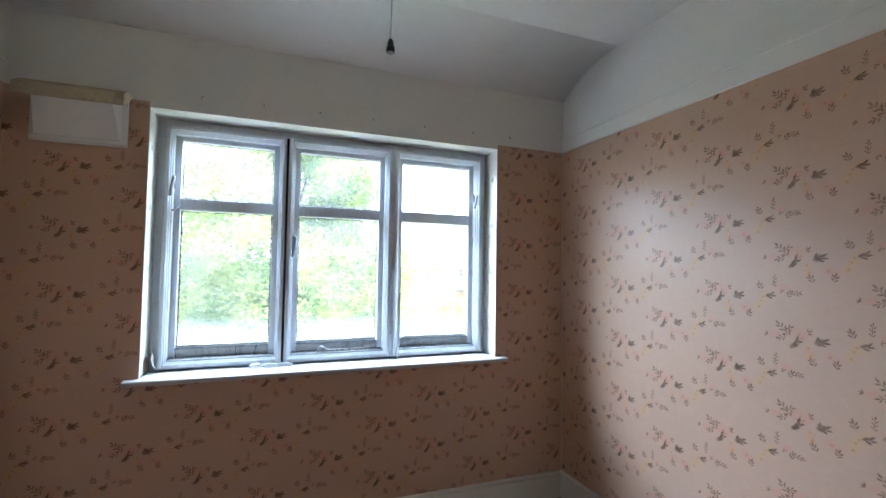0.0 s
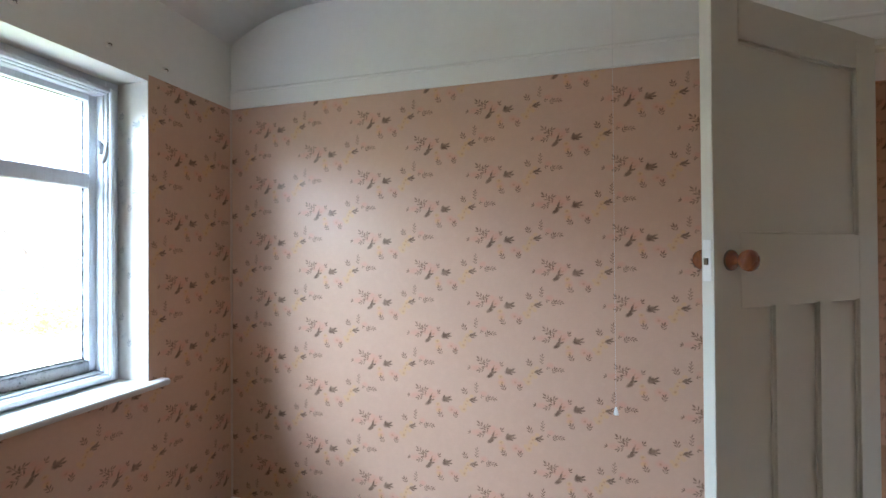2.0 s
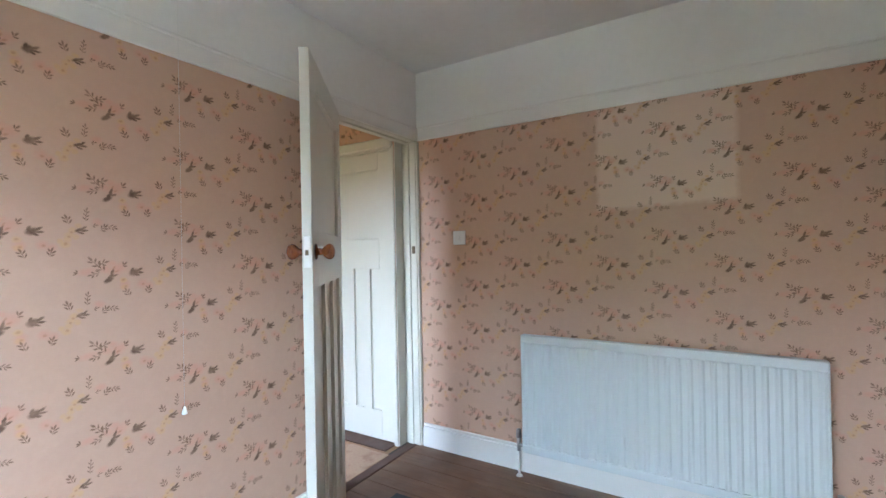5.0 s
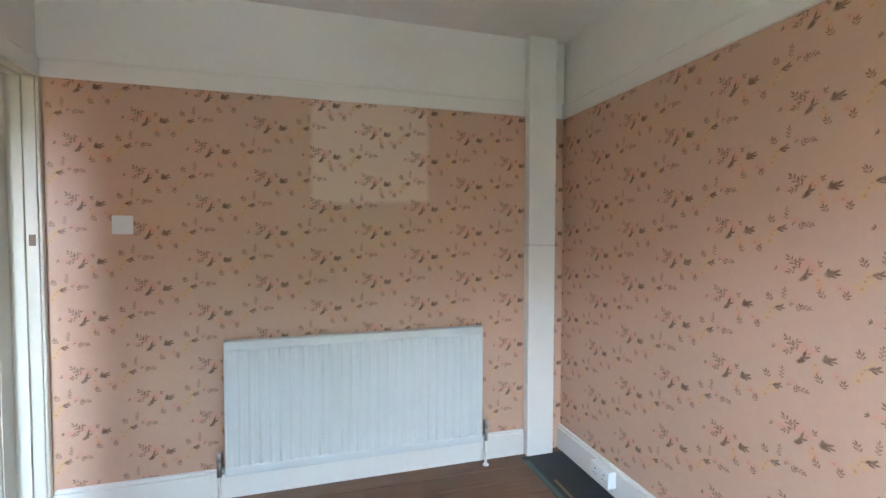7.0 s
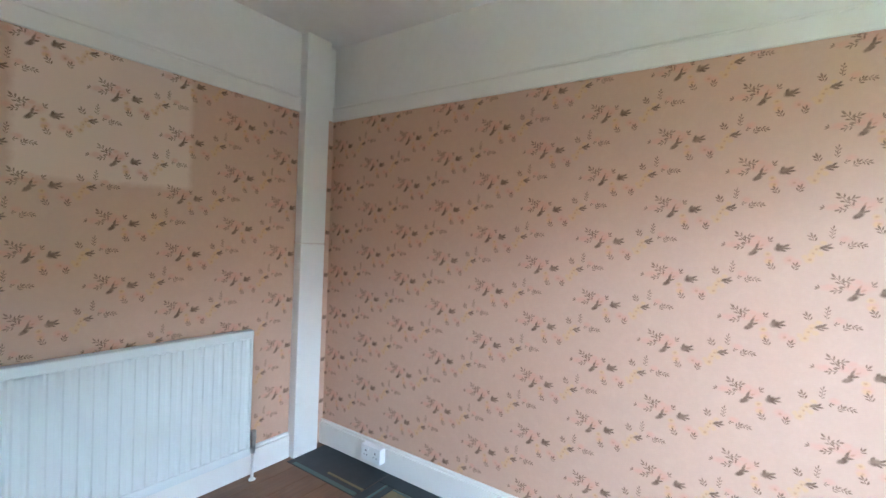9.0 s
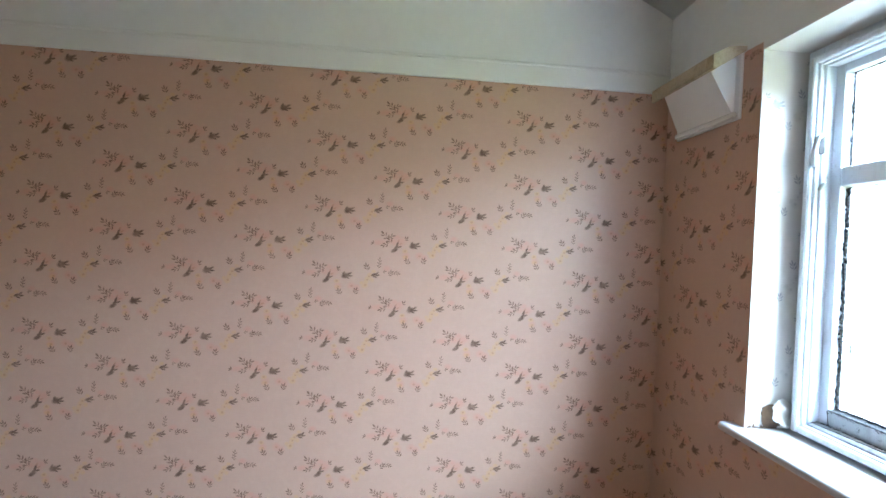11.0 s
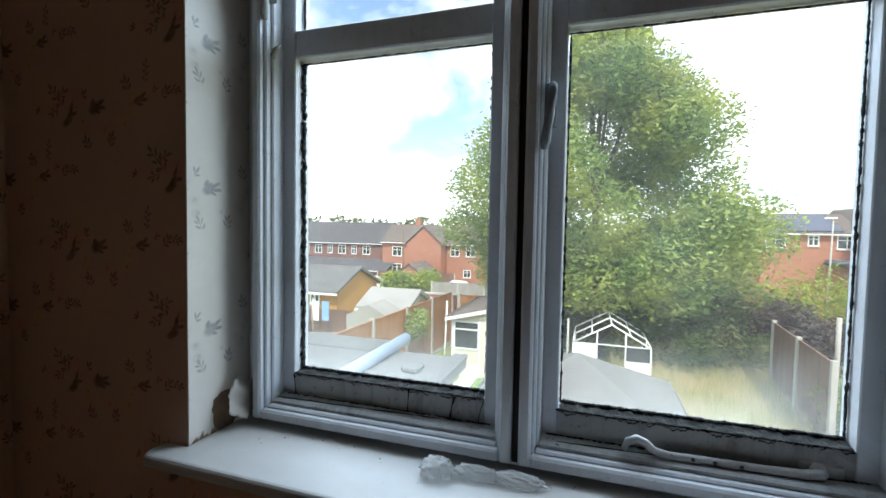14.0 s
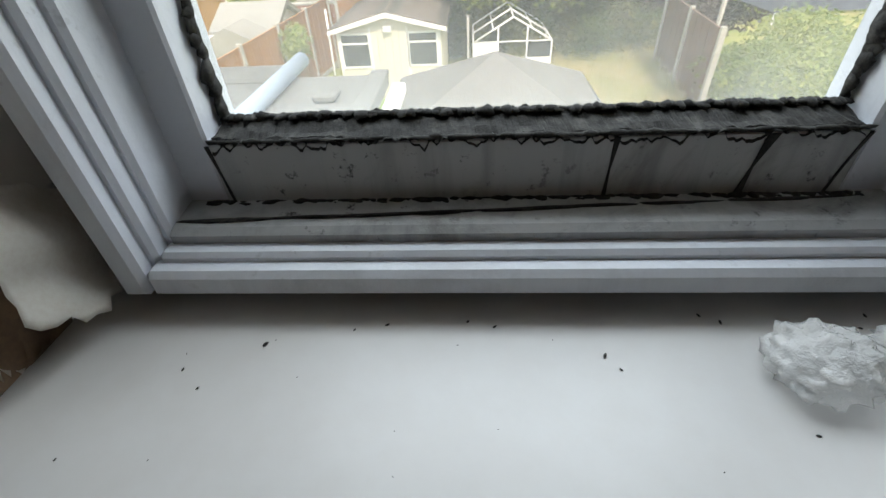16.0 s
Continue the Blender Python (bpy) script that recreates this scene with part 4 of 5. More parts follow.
bmesh.ops.rotate(bm, verts=bm.verts, cent=(0, 0, 0), matrix=Matrix.Rotation(radians(3), 3, "X"))
bmesh.ops.translate(bm, verts=bm.verts, vec=(1.662, 0.108, 0.832))
thing("loose_strip", bm, M_frame, "loose pale beading strip leaning against the mullion", "strip")

# cracks in the bottom rail of the first sash
for x, lean, wide in ((0.858, 0.002, 1.6), (0.944, 0.008, 3.0), (0.998, 0.010, 1.0), (0.603, -0.006, 1.2)):
    bm = bmesh.new()
    bm_prism(bm, [(x - 0.0008 * wide, 0.880), (x + 0.0010 * wide, 0.880), (x + lean * 0.4 + 0.0006, 0.900), (x + lean + 0.0014 * wide, 0.922), (x + lean - 0.0010 * wide, 0.922), (x + lean * 0.4 - 0.0006, 0.900)], 0.1730, 0.1745)
    part("crack", bm, M_putty, win, "dark crack in the sash rail")
bm = bmesh.new()
for a, b in PANES:
    lumps(bm, (a - 0.02, 0.1735, 0.880), (b + 0.02, 0.1735, 0.880), 90, 0.0016, 0.006, (0, 0, 1))
    lumps(bm, (a - 0.01, 0.152, 0.8785), (b + 0.01, 0.170, 0.8800), 16, 0.0007, 0.004, (0, 0, 1))
part("mould_line", bm, M_putty, win, "line of black mould along the sash foot")

# torn paper at the foot of the reveal
def ragged_disc(bm, cy, cz, ry, rz, x, seed, rings=5, seg=30, lift=None):
    r = random.Random(seed)
    raw = [0.70 + 0.55 * r.random() for _ in range(seg)]
    amp = [(raw[j - 2] + raw[j - 1] + raw[j]) / 3 + 0.06 * (raw[j] - 1) for j in range(seg)]
    c = bm.verts.new((x + (lift(0, 0) if lift else 0), cy, cz))
    prev = None
    for i in range(1, rings + 1):
        s = i / rings
        cur = []
        for j in range(seg):
            a = 2 * math.pi * j / seg
            k = s * (1 + (amp[j] - 1) * s)
            dy, dz = ry * k * math.cos(a), rz * k * math.sin(a)
            cur.append(bm.verts.new((x + (lift(dy / ry, dz / rz) if lift else 0), cy + dy, cz + dz)))
        for j in range(seg):
            if prev is None:
                bm.faces.new((c, cur[j], cur[(j + 1) % seg]))
            else:
                bm.faces.new((prev[j], cur[j], cur[(j + 1) % seg], prev[(j + 1) % seg]))
        prev = cur
    for f in bm.faces:
        f.smooth = True
    return bm


M_plaster = paint("bare_brown_plaster", (0.24, 0.16, 0.10), (0.12, 0.08, 0.06), 0.9, 0.95, 25.0, 0.8)
M_backing = paint("wallpaper_backing", (0.74, 0.71, 0.65), (0.45, 0.33, 0.22), 0.45, 0.8, 22.0, 0.3)
bm = ragged_disc(bmesh.new(), 0.092, 0.868, 0.040, 0.042, WX0 + 0.0042, 3)
thing("bare_patch", bm, M_plaster, "bare brown plaster where paper has torn away", "torn patch", kind="structure")
bm = ragged_disc(bmesh.new(), 0.104, 0.889, 0.046, 0.043, WX0 + 0.012, 8, 7, 34,
                 lambda u, v: 0.016 + 0.004 * max(0, 0.8 - u) ** 1.4 - 0.010 * v * abs(v) - 0.006 * u * u + 0.003 * math.sin(5 * v + 3 * u))
bmesh.ops.solidify(bm, geom=list(bm.faces), thickness=0.0006)
thing("torn_wallpaper", bm, M_backing, "curled flap of torn wallpaper on the reveal", "torn wallpaper")
bm = bmesh.new()
rq = random.Random(5)
for j in range(22):
    y = 0.004 + 0.094 * j / 22
    h = 0.004 + 0.016 * rq.random() ** 2
    v = [bm.verts.new(c) for c in ((WX0 + 0.0045, y, 0.831), (WX0 + 0.0045, y + 0.007, 0.831), (WX0 + 0.006 + 0.004 * rq.random(), y + 0.004, 0.831 + h))]
    bm.faces.new(v)
thing("torn_edge", bm, M_plaster, "ragged brown torn paper edge along the sill", "torn wallpaper")

# crumpled clear plastic on the sill
M_film = Mat("crumpled_clear_film", 0.14, 0, 0.9)
M_film.b.inputs["Alpha"].default_value = 0.42
M_film.color((0.88, 0.88, 0.86))
M_film = M_film.bump(M_film.noise(M_film.geo_pos(), 160, 3, 0.7), 0.9, 0.004).m
pw = empty("plastic_wrap", "crumpled piece of clear plastic film on the sill", "plastic wrap", at=(1.02, 0.075, 0.83))
for cx, cy, rx, ry, rz, sd in ((0.955, 0.068, 0.028, 0.024, 0.015, 1), (1.020, 0.078, 0.036, 0.015, 0.011, 2), (1.085, 0.082, 0.042, 0.014, 0.010, 3)):
    bm = bmesh.new()
    bmesh.ops.create_icosphere(bm, subdivisions=4, radius=1.0)
    for v in bm.verts:
        n = v.co.copy()
        k = 0.85 + 0.40 * abs(noise.noise(n * 2.6 + Vector((sd * 7, 0, 0)))) + 0.30 * abs(noise.noise(n * 6.5 + Vector((0, sd * 5, 0))))
        v.co = Vector((cx + n.x * rx * k, cy + n.y * ry * k, max(0.8305, 0.830 + rz * 0.8 + n.z * rz * k)))
    for f in bm.faces:
        f.smooth = True
    part("film_fold", bm, M_film, pw)

# grit on the sill
bm = bmesh.new()
rq = random.Random(12)
spots = [(0.642, 0.086, 0.0028), (0.846, 0.079, 0.0024)] + [(0.55 + 1.6 * rq.random(), -0.02 + 0.12 * rq.random(), 0.0005 + 0.0011 * rq.random() ** 2) for _ in range(46)]
spots += [(0.58 + 1.5 * rq.random(), 0.098 + 0.014 * rq.random(), 0.0012 + 0.0012 * rq.random()) for _ in range(30)]
for x, y, r in spots:
    r *= 0.6
    g = bmesh.ops.create_icosphere(bm, subdivisions=1, radius=1.0)["verts"]
    a = rq.random() * 3
    for v in g:
        q = Matrix.Rotation(a, 3, "Z") @ Vector((v.co.x * r * (1 + rq.random()), v.co.y * r * 0.7, 0))
        v.co = Vector((x + q.x, y + q.y, 0.8302 + (v.co.z + 0.6) * r * 0.5))
tagged(thing("sill_grit", bm, M_putty, "dark specks of grit and dead insects on the sill", "grit"), kind="stuff")

# ---- outdoors ----
def ground_z(y):
    return -2.8 if y < 13 else max(-5.8, -2.8 - (y - 13) / 32 * 3.0)


def earth(name, a, b, c, scale=0.7, rough=0.95):
    k = Mat(name, rough, 0, 0.2)
    p = k.geo_pos()
    col = k.mix(k.ramp(k.noise(p, scale, 6, 0.6), 0.35, 0.65), a, b)
    k.color(k.mix(k.ramp(k.noise(p, scale * 12, 4, 0.6), 0.45, 0.7, 0, 0.6), col, c))
    k.bump(k.noise(p, scale * 20, 4), 0.6, 0.02)
    return k.m


def leafy(name, a, b, c, rough=0.55):
    k = Mat(name, rough, 0, 0.3)
    r = k.island()
    p = k.geo_pos()
    col = k.mix(k.ramp(r, 0, 1), a, b)
    col = k.mix(k.ramp(k.noise(p, 0.8, 3), 0.42, 0.62, 0, 0.85), col, c)
    k.color(col)
    tr = k.n.new("ShaderNodeBsdfTranslucent")
    k.l.new(col, tr.inputs["Color"])
    mx = k.n.new("ShaderNodeMixShader")
    mx.inputs[0].default_value = 0.36
    k.l.new(k.b.outputs[0], mx.inputs[1])
    k.l.new(tr.outputs[0], mx.inputs[2])
    k.l.new(mx.outputs[0], k.n["Material Output"].inputs["Surface"])
    return k.m


def courses(name, a, b, mortar, sx=0.225, sz=0.075, rough=0.85):
    """Masonry or tile courses for far walls and roofs."""
    k = Mat(name, rough, 0, 0.3)
    p = k.geo_pos()
    s = k.n.new("ShaderNodeSeparateXYZ")
    k.l.new(p, s.inputs[0])
    c = k.n.new("ShaderNodeCombineXYZ")
    k.l.new(k.math("ADD", s.outputs[0], k.math("MULTIPLY", s.outputs[1], 0.83)), c.inputs[0])
    k.l.new(s.outputs[2], c.inputs[1])
    t = k.n.new("ShaderNodeTexBrick")
    k.l.new(c.outputs[0], t.inputs["Vector"])
    for key, v in (("Color1", a), ("Color2", b), ("Mortar", mortar)):
        t.inputs[key].default_value = (*v, 1)
    t.inputs["Scale"].default_value = 1.0
    t.inputs["Brick Width"].default_value = sx
    t.inputs["Row Height"].default_value = sz
    t.inputs["Mortar Size"].default_value = sz * 0.1
    k.color(k.mix(k.ramp(k.noise(p, 0.5, 5), 0.4, 0.7, 0, 0.3), t.outputs["Color"], tuple(x * 0.6 for x in a)))
    return k.m


M_grass = earth("rough_grass", (0.17, 0.23, 0.05), (0.38, 0.34, 0.13), (0.24, 0.27, 0.08))
M_lawn = earth("mown_lawn", (0.15, 0.26, 0.04), (0.20, 0.30, 0.06), (0.12, 0.2, 0.03), 2.0)
M_road = earth("pale_road", (0.22, 0.22, 0.22), (0.30, 0.29, 0.28), (0.18, 0.18, 0.18), 0.8)
# third colour: pale yellow clumps put sunlit highlights into the leaf colour
M_leaf = leafy("ash_leaves", (0.13, 0.22, 0.065), (0.25, 0.35, 0.09), (0.46, 0.50, 0.13))
M_hedge = leafy("hedge_leaves", (0.22, 0.30, 0.04), (0.42, 0.46, 0.06), (0.14, 0.21, 0.04))
M_ivy = leafy("shrub_leaves", (0.26, 0.34, 0.10), (0.44, 0.48, 0.18), (0.18, 0.27, 0.07))
M_purple = leafy("purple_leaves", (0.09, 0.06, 0.07), (0.16, 0.11, 0.10), (0.07, 0.08, 0.05))
# dark greens with the tree's shade put into the colour; far growth shares them
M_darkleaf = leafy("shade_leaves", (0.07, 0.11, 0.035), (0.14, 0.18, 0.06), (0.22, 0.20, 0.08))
M_straw = leafy("dry_grass", (0.52, 0.46, 0.20), (0.36, 0.40, 0.13), (0.60, 0.50, 0.26), 0.8)
M_bark = earth("bark", (0.11, 0.09, 0.07), (0.17, 0.14, 0.11), (0.06, 0.05, 0.04), 6.0)
M_brick = courses("red_brick", (0.40, 0.145, 0.075), (0.33, 0.11, 0.06), (0.40, 0.32, 0.26))
M_brick_d = courses("brown_brick", (0.22, 0.10, 0.075), (0.17, 0.075, 0.06), (0.26, 0.20, 0.17))
M_tile = courses("brown_roof_tiles", (0.20, 0.165, 0.14), (0.15, 0.12, 0.105), (0.07, 0.06, 0.05), 0.3, 0.28)
M_slate = courses("grey_roof_tiles", (0.12, 0.115, 0.12), (0.09, 0.085, 0.09), (0.05, 0.05, 0.05), 0.3, 0.28)
M_solar = paint("solar_glass", (0.02, 0.03, 0.07), (0.04, 0.05, 0.09), 0.3, 0.2, 2.0)
M_upvc = paint("white_upvc", (0.80, 0.80, 0.79), (0.6, 0.6, 0.57), 0.15, 0.35, 1.0)
M_pane = Mat("dark_far_glass", 0.08, 0, 0.6).color((0.03, 0.035, 0.04)).m
M_fence = grained("orange_fence_wood", (0.42, 0.21, 0.085), (0.32, 0.15, 0.06), "z", 0.8, 0.3)
M_fence_b = grained("brown_fence_wood", (0.22, 0.13, 0.09), (0.15, 0.085, 0.06), "z", 0.85, 0.3)
M_fence_g = grained("grey_fence_wood", (0.36, 0.35, 0.33), (0.27, 0.26, 0.25), "z", 0.85, 0.3)
M_conc = earth("concrete", (0.42, 0.40, 0.36), (0.50, 0.48, 0.43), (0.30, 0.30, 0.27), 4.0, 0.9)
M_felt = earth("grey_roof_felt", (0.13, 0.135, 0.13), (0.17, 0.17, 0.165), (0.10, 0.10, 0.10), 1.5, 0.9)
M_shed = grained("cream_shed_boards", (0.74, 0.70, 0.60), (0.66, 0.61, 0.50), "z", 0.7, 0.3, (0.5, 0.45, 0.36), 0.25)
M_canvas = earth("grey_canvas", (0.15, 0.15, 0.142), (0.175, 0.172, 0.165), (0.13, 0.13, 0.125), 1.0, 0.85)
M_blue = paint("blue_grey_wrap", (0.30, 0.38, 0.48), (0.22, 0.27, 0.34), 0.4, 0.5, 5.0)
M_yell = courses("yellow_brick", (0.46, 0.23, 0.065), (0.41, 0.20, 0.06), (0.5, 0.38, 0.2))
M_lightroof = earth("pale_roof_sheet", (0.30, 0.30, 0.28), (0.36, 0.355, 0.33), (0.24, 0.24, 0.225), 1.0, 0.7)
M_tent = earth("charcoal_canvas", (0.05, 0.06, 0.08), (0.07, 0.08, 0.10), (0.04, 0.05, 0.06), 1.0, 0.7)
M_car = paint("white_car_paint", (0.80, 0.80, 0.80), (0.7, 0.7, 0.7), 0.1, 0.2, 1.0, 0.0)
M_tyre = Mat("tyre_rubber", 0.8).color((0.02, 0.02, 0.02)).m
M_cloth = paint("blue_cloth", (0.20, 0.38, 0.70), (0.35, 0.5, 0.75), 0.4, 0.9, 5.0)

# one sheet of ground that falls away and reaches the horizon
bm = bmesh.new()
ys = [0.31, 6, 13, 20, 27, 34, 45, 80, 200, 600, 2500]
rows = [[bm.verts.new((x, yv, ground_z(yv))) for x in (-2500, -300, -60, -20, 0, 20, 60, 300, 2500)] for yv in ys]
for r0, r1 in zip(rows, rows[1:]):
    for a, b, c, d in zip(r0, r0[1:], r1[1:], r1):
        bm.faces.new((a, b, c, d))
thing("ground", bm, M_grass, "overgrown back gardens falling away from the house", "ground", kind="structure")
bm = bmesh.new()
bm_box(bm, -2.6, 1.6, 5.2, 10.95, -2.83, -2.785)
thing("lawn", bm, M_lawn, "small patch of bright mown lawn before the shed", "lawn", kind="structure")
bm = bmesh.new()
vs = [bm.verts.new((x, yv, ground_z(yv) + 0.03)) for x, yv in ((-36, 38), (-36, 47), (-6, 47), (-6, 27), (-14, 27), (-16, 38))]
bm.faces.new(vs)
thing("road", bm, M_road, "pale parking court and lane", "road", kind="structure")


def foliage(rs, clumps, n, size, flat=0.5):
    """Leaf quads scattered through the shells of ellipsoid clumps: (x, y, z, rx, ry, rz)."""
    c = np.array(clumps)
    w = (c[:, 3] * c[:, 4] + c[:, 4] * c[:, 5] + c[:, 3] * c[:, 5])
    pick = rs.choice(len(c), n, p=w / w.sum())
    d = rs.normal(size=(n, 3))
    d /= np.linalg.norm(d, axis=1, keepdims=True)
    rad = 1.0 - 0.45 * rs.random(n) ** 1.7 + 0.10 * rs.normal(size=n)
    p = c[pick, :3] + d * c[pick, 3:] * rad[:, None]
    u = rs.normal(size=(n, 3))
    u[:, 2] *= flat
    u /= np.linalg.norm(u, axis=1, keepdims=True)
    v = np.cross(u, d + 0.7 * rs.normal(size=(n, 3)))
    v /= np.linalg.norm(v, axis=1, keepdims=True)
    s = size * (0.6 + 0.8 * rs.random(n))[:, None]
    q = np.stack([p - u * s, p - v * s * 0.42 + u * s * 0.1, p + u * s, p + v * s * 0.42 + u * s * 0.1], 1).reshape(-1, 3)
    return q, np.arange(4 * n).reshape(n, 4)


def foliage_mesh(name, q, f, material):
    me = bpy.data.meshes.new(name)
    me.from_pydata(q.tolist(), [], f.tolist())
    me.materials.append(material)
    return me


def shrub(name, label, clumps, n, size, material, seed, cat="bush", stuff=True):
    q, f = foliage(np.random.RandomState(seed), clumps, n, size)
    o = new(name, foliage_mesh(name, q, f, material))
    return tagged(o, label, cat, kind="stuff" if stuff else "")


def tree(name, label, x, y, z0, lean, height, spread, n, size, seed, clumps):
    rs = np.random.RandomState(seed)
    e = empty(name, label, "tree", at=(x, y, z0))
    bm = bmesh.new()
    top = Vector((x + lean, y, z0 + height * 0.82))
    base = Vector((x, y, z0 - 0.1))
    pts = [base.lerp(top, s) + Vector((0.15 * math.sin(s * 5), 0.1 * math.cos(s * 4), 0)) for s in (0, 0.15, 0.3, 0.5, 0.7, 1)]
    bm_tube(bm, pts, [0.32, 0.25, 0.22, 0.16, 0.10, 0.03], 12)
    part("trunk", bm, M_bark, e)
    for j, (cx, cy, cz, *_r) in enumerate(clumps[:16]):
        s = min(0.92, max(0.22, (cz - z0) / height * 0.72))
        a = base.lerp(top, s)
        b = Vector((cx, cy, cz))
        m = a.lerp(b, 0.55) + Vector((0, 0, -0.25))
        bm = bmesh.new()
        bm_tube(bm, [a, m, b], [0.09, 0.055, 0.015], 7)
        part("limb", bm, M_bark, e)
    q, f = foliage(rs, clumps, n, size)
    o = new("crown", foliage_mesh("crown", q, f, M_leaf))
    o.parent = e
    o.matrix_parent_inverse = Matrix.Translation(e.location).inverted()
    return e


# the big ash tree behind the shed
rs = np.random.RandomState(11)
cl = []
for j in range(46):
    h = rs.random() ** 0.8
    zc = -0.5 + 8.2 * h
    rmax = 4.5 * math.sin(math.pi * min(0.98, 0.22 + 0.78 * h)) ** 0.8 * (1.0 if h < 0.75 else 0.8)
    ang = 2 * math.pi * rs.random()
    rr = rmax * (0.45 + 0.5 * rs.random())
    k = 0.8 + 0.75 * rs.random()
    cl.append((1.15 + rr * math.cos(ang), 15.3 + 0.8 * rr * math.sin(ang), zc, k * 1.15, k * 1.1, k * 0.85))
cl += [(1.2, 15.3, 8.0, 0.9, 0.9, 1.1), (0.9, 15.0, 6.4, 1.6, 1.5, 1.2), (-3.0, 15.0, 1.3, 1.1, 1.0, 0.9), (4.9, 14.8, 1.5, 1.3, 1.2, 1.0)]
for j in range(16):
    ang = 2 * math.pi * (j + 0.5 * rs.random()) / 16
    rr = 2.4 + 1.7 * rs.random()
    k = 0.8 + 0.5 * rs.random()
    cl.append((1.15 + rr * math.cos(ang), 15.6 + 0.6 * rr * math.sin(ang), -1.1 + 1.7 * rs.random(), k * 1.1, k, k * 0.8))
tree("ash_tree", "tall broad ash tree with sunlit yellow-green leaves", 1.4, 15.3, -3.0, -0.2, 11.6, 5, 170000, 0.075, 12, cl)

# shrubs, hedge and rough growth
def bank(seed, n, xr, yr, zr, rr):
    r = np.random.RandomState(seed)
    return [(r.uniform(*xr), r.uniform(*yr), r.uniform(*zr), *(r.uniform(*rr) * np.array([1.1, 1.0, 0.85]))) for _ in range(n)]


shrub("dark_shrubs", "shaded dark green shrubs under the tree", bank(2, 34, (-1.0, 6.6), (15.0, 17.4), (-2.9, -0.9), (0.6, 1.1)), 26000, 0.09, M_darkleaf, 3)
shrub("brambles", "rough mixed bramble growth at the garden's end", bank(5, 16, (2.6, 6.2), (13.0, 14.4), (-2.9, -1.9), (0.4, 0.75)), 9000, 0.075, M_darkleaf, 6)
shrub("purple_bush", "purple-brown leaved bush before the hedge", bank(7, 9, (6.2, 8.6), (14.0, 15.6), (-2.2, -1.1), (0.6, 0.95)), 8000, 0.07, M_purple, 8)
shrub("ivy_mound", "mound of pale green climbing shrub over the fence", bank(9, 24, (5.9, 9.6), (8.0, 10.8), (-2.5, -1.3), (0.55, 0.85)), 30000, 0.05, M_ivy, 10)
hb = [(7.0 + i * 0.8, 22.0 + 0.12 * i, -2.6 + 0.35 * (i % 2), 1.0, 1.1, 2.0 + 0.15 * math.sin(i * 1.7)) for i in range(26)]
shrub("hedge", "long clipped hedge with bright yellow-green top", hb, 26000, 0.10, M_hedge, 13, "hedge")
shrub("lane_bush", "round light green bush by the parking court", bank(21, 7, (-14.6, -11.0), (33, 35), (-3.9, -2.9), (0.9, 1.4)), 4000, 0.16, M_hedge, 22)
shrub("fence_creeper", "small creeper growing over the orange fence", bank(23, 5, (-3.5, -3.2), (10.4, 11.2), (-1.6, -1.1), (0.22, 0.35)), 1500, 0.05, M_ivy, 24)
shrub("rose_bush", "straggly flowering bush beside the shed", bank(25, 8, (-0.2, 0.9), (8.6, 9.6), (-2.7, -1.9), (0.25, 0.42)), 2600, 0.045, M_ivy, 26)
shrub("corner_weeds", "weeds growing along the fence foot", bank(27, 8, (-3.2, -2.2), (7.6, 10.2), (-2.8, -2.3), (0.3, 0.5)), 2500, 0.06, M_ivy, 28)
shrub("far_trees", "hazy line of distant trees", [(-160 + i * 8.3, 190 + 20 * math.sin(i * 2.1), -2.0 + 3.2 * (0.5 + 0.5 * math.sin(i * 1.3) * math.cos(i * 0.7)), 6, 5, 6.5) for i in range(52)], 16000, 1.1, M_darkleaf, 30, "trees")

# long dry grass
r = np.random.RandomState(40)
n = 16000
gx, gy = r.uniform(1.9, 6.2, n), r.uniform(5.5, 14.0, n)
h = r.uniform(0.18, 0.55, n)
dx, dy = r.normal(0, 0.12, n), r.normal(0, 0.12, n)
w = 0.012
q = np.stack([np.stack([gx - w, gy, np.full(n, -2.8)], 1), np.stack([gx + w, gy, np.full(n, -2.8)], 1),
              np.stack([gx + dx, gy + dy, -2.8 + h], 1)], 1).reshape(-1, 3)
tagged(new("long_grass", foliage_mesh("long_grass", q, np.arange(3 * n).reshape(n, 3), M_straw)), "tall straw-coloured uncut grass", "grass", kind="stuff")

# flat-roofed extension below the window
ex = empty("flat_roof_extension", "grey felt flat roof of the extension below", "flat roof", at=(-2, 1.8, GROUND), kind="structure")
part("roof_deck", box_bm(-6.5, 0.19, 0.31, 3.12, 0.02, 0.10, bevel=0.01), M_felt, ex)
part("wall", box_bm(-6.4, 0.10, 0.31, 3.02, -2.85, 0.02), M_brick, ex)
part("edge_kerb", box_bm(0.07, 0.20, 0.31, 3.13, 0.10, 0.135, bevel=0.015, seg=2), M_felt, ex)
part("gutter", box_bm(0.195, 0.30, 0.31, 3.2, -0.06, 0.02, bevel=0.02, seg=2), M_upvc, ex)
bm = bmesh.new()
bm_tube(bm, [(-0.49, 0.5, 0.15), (-0.49, 2.0, 0.15), (-0.485, 3.34, 0.16)], 0.055, 14)
part("roof_roll", bm, M_blue, ex, "blue-grey wrapped roll along the roof joint")
part("roof_vent", box_bm(-0.20, -0.05, 2.55, 2.72, 0.10, 0.16, bevel=0.02), M_felt, ex)
part("raised_deck", box_bm(-6.5, -0.56, 3.0, 3.35, 0.02, 0.13, bevel=0.02), M_felt, ex)

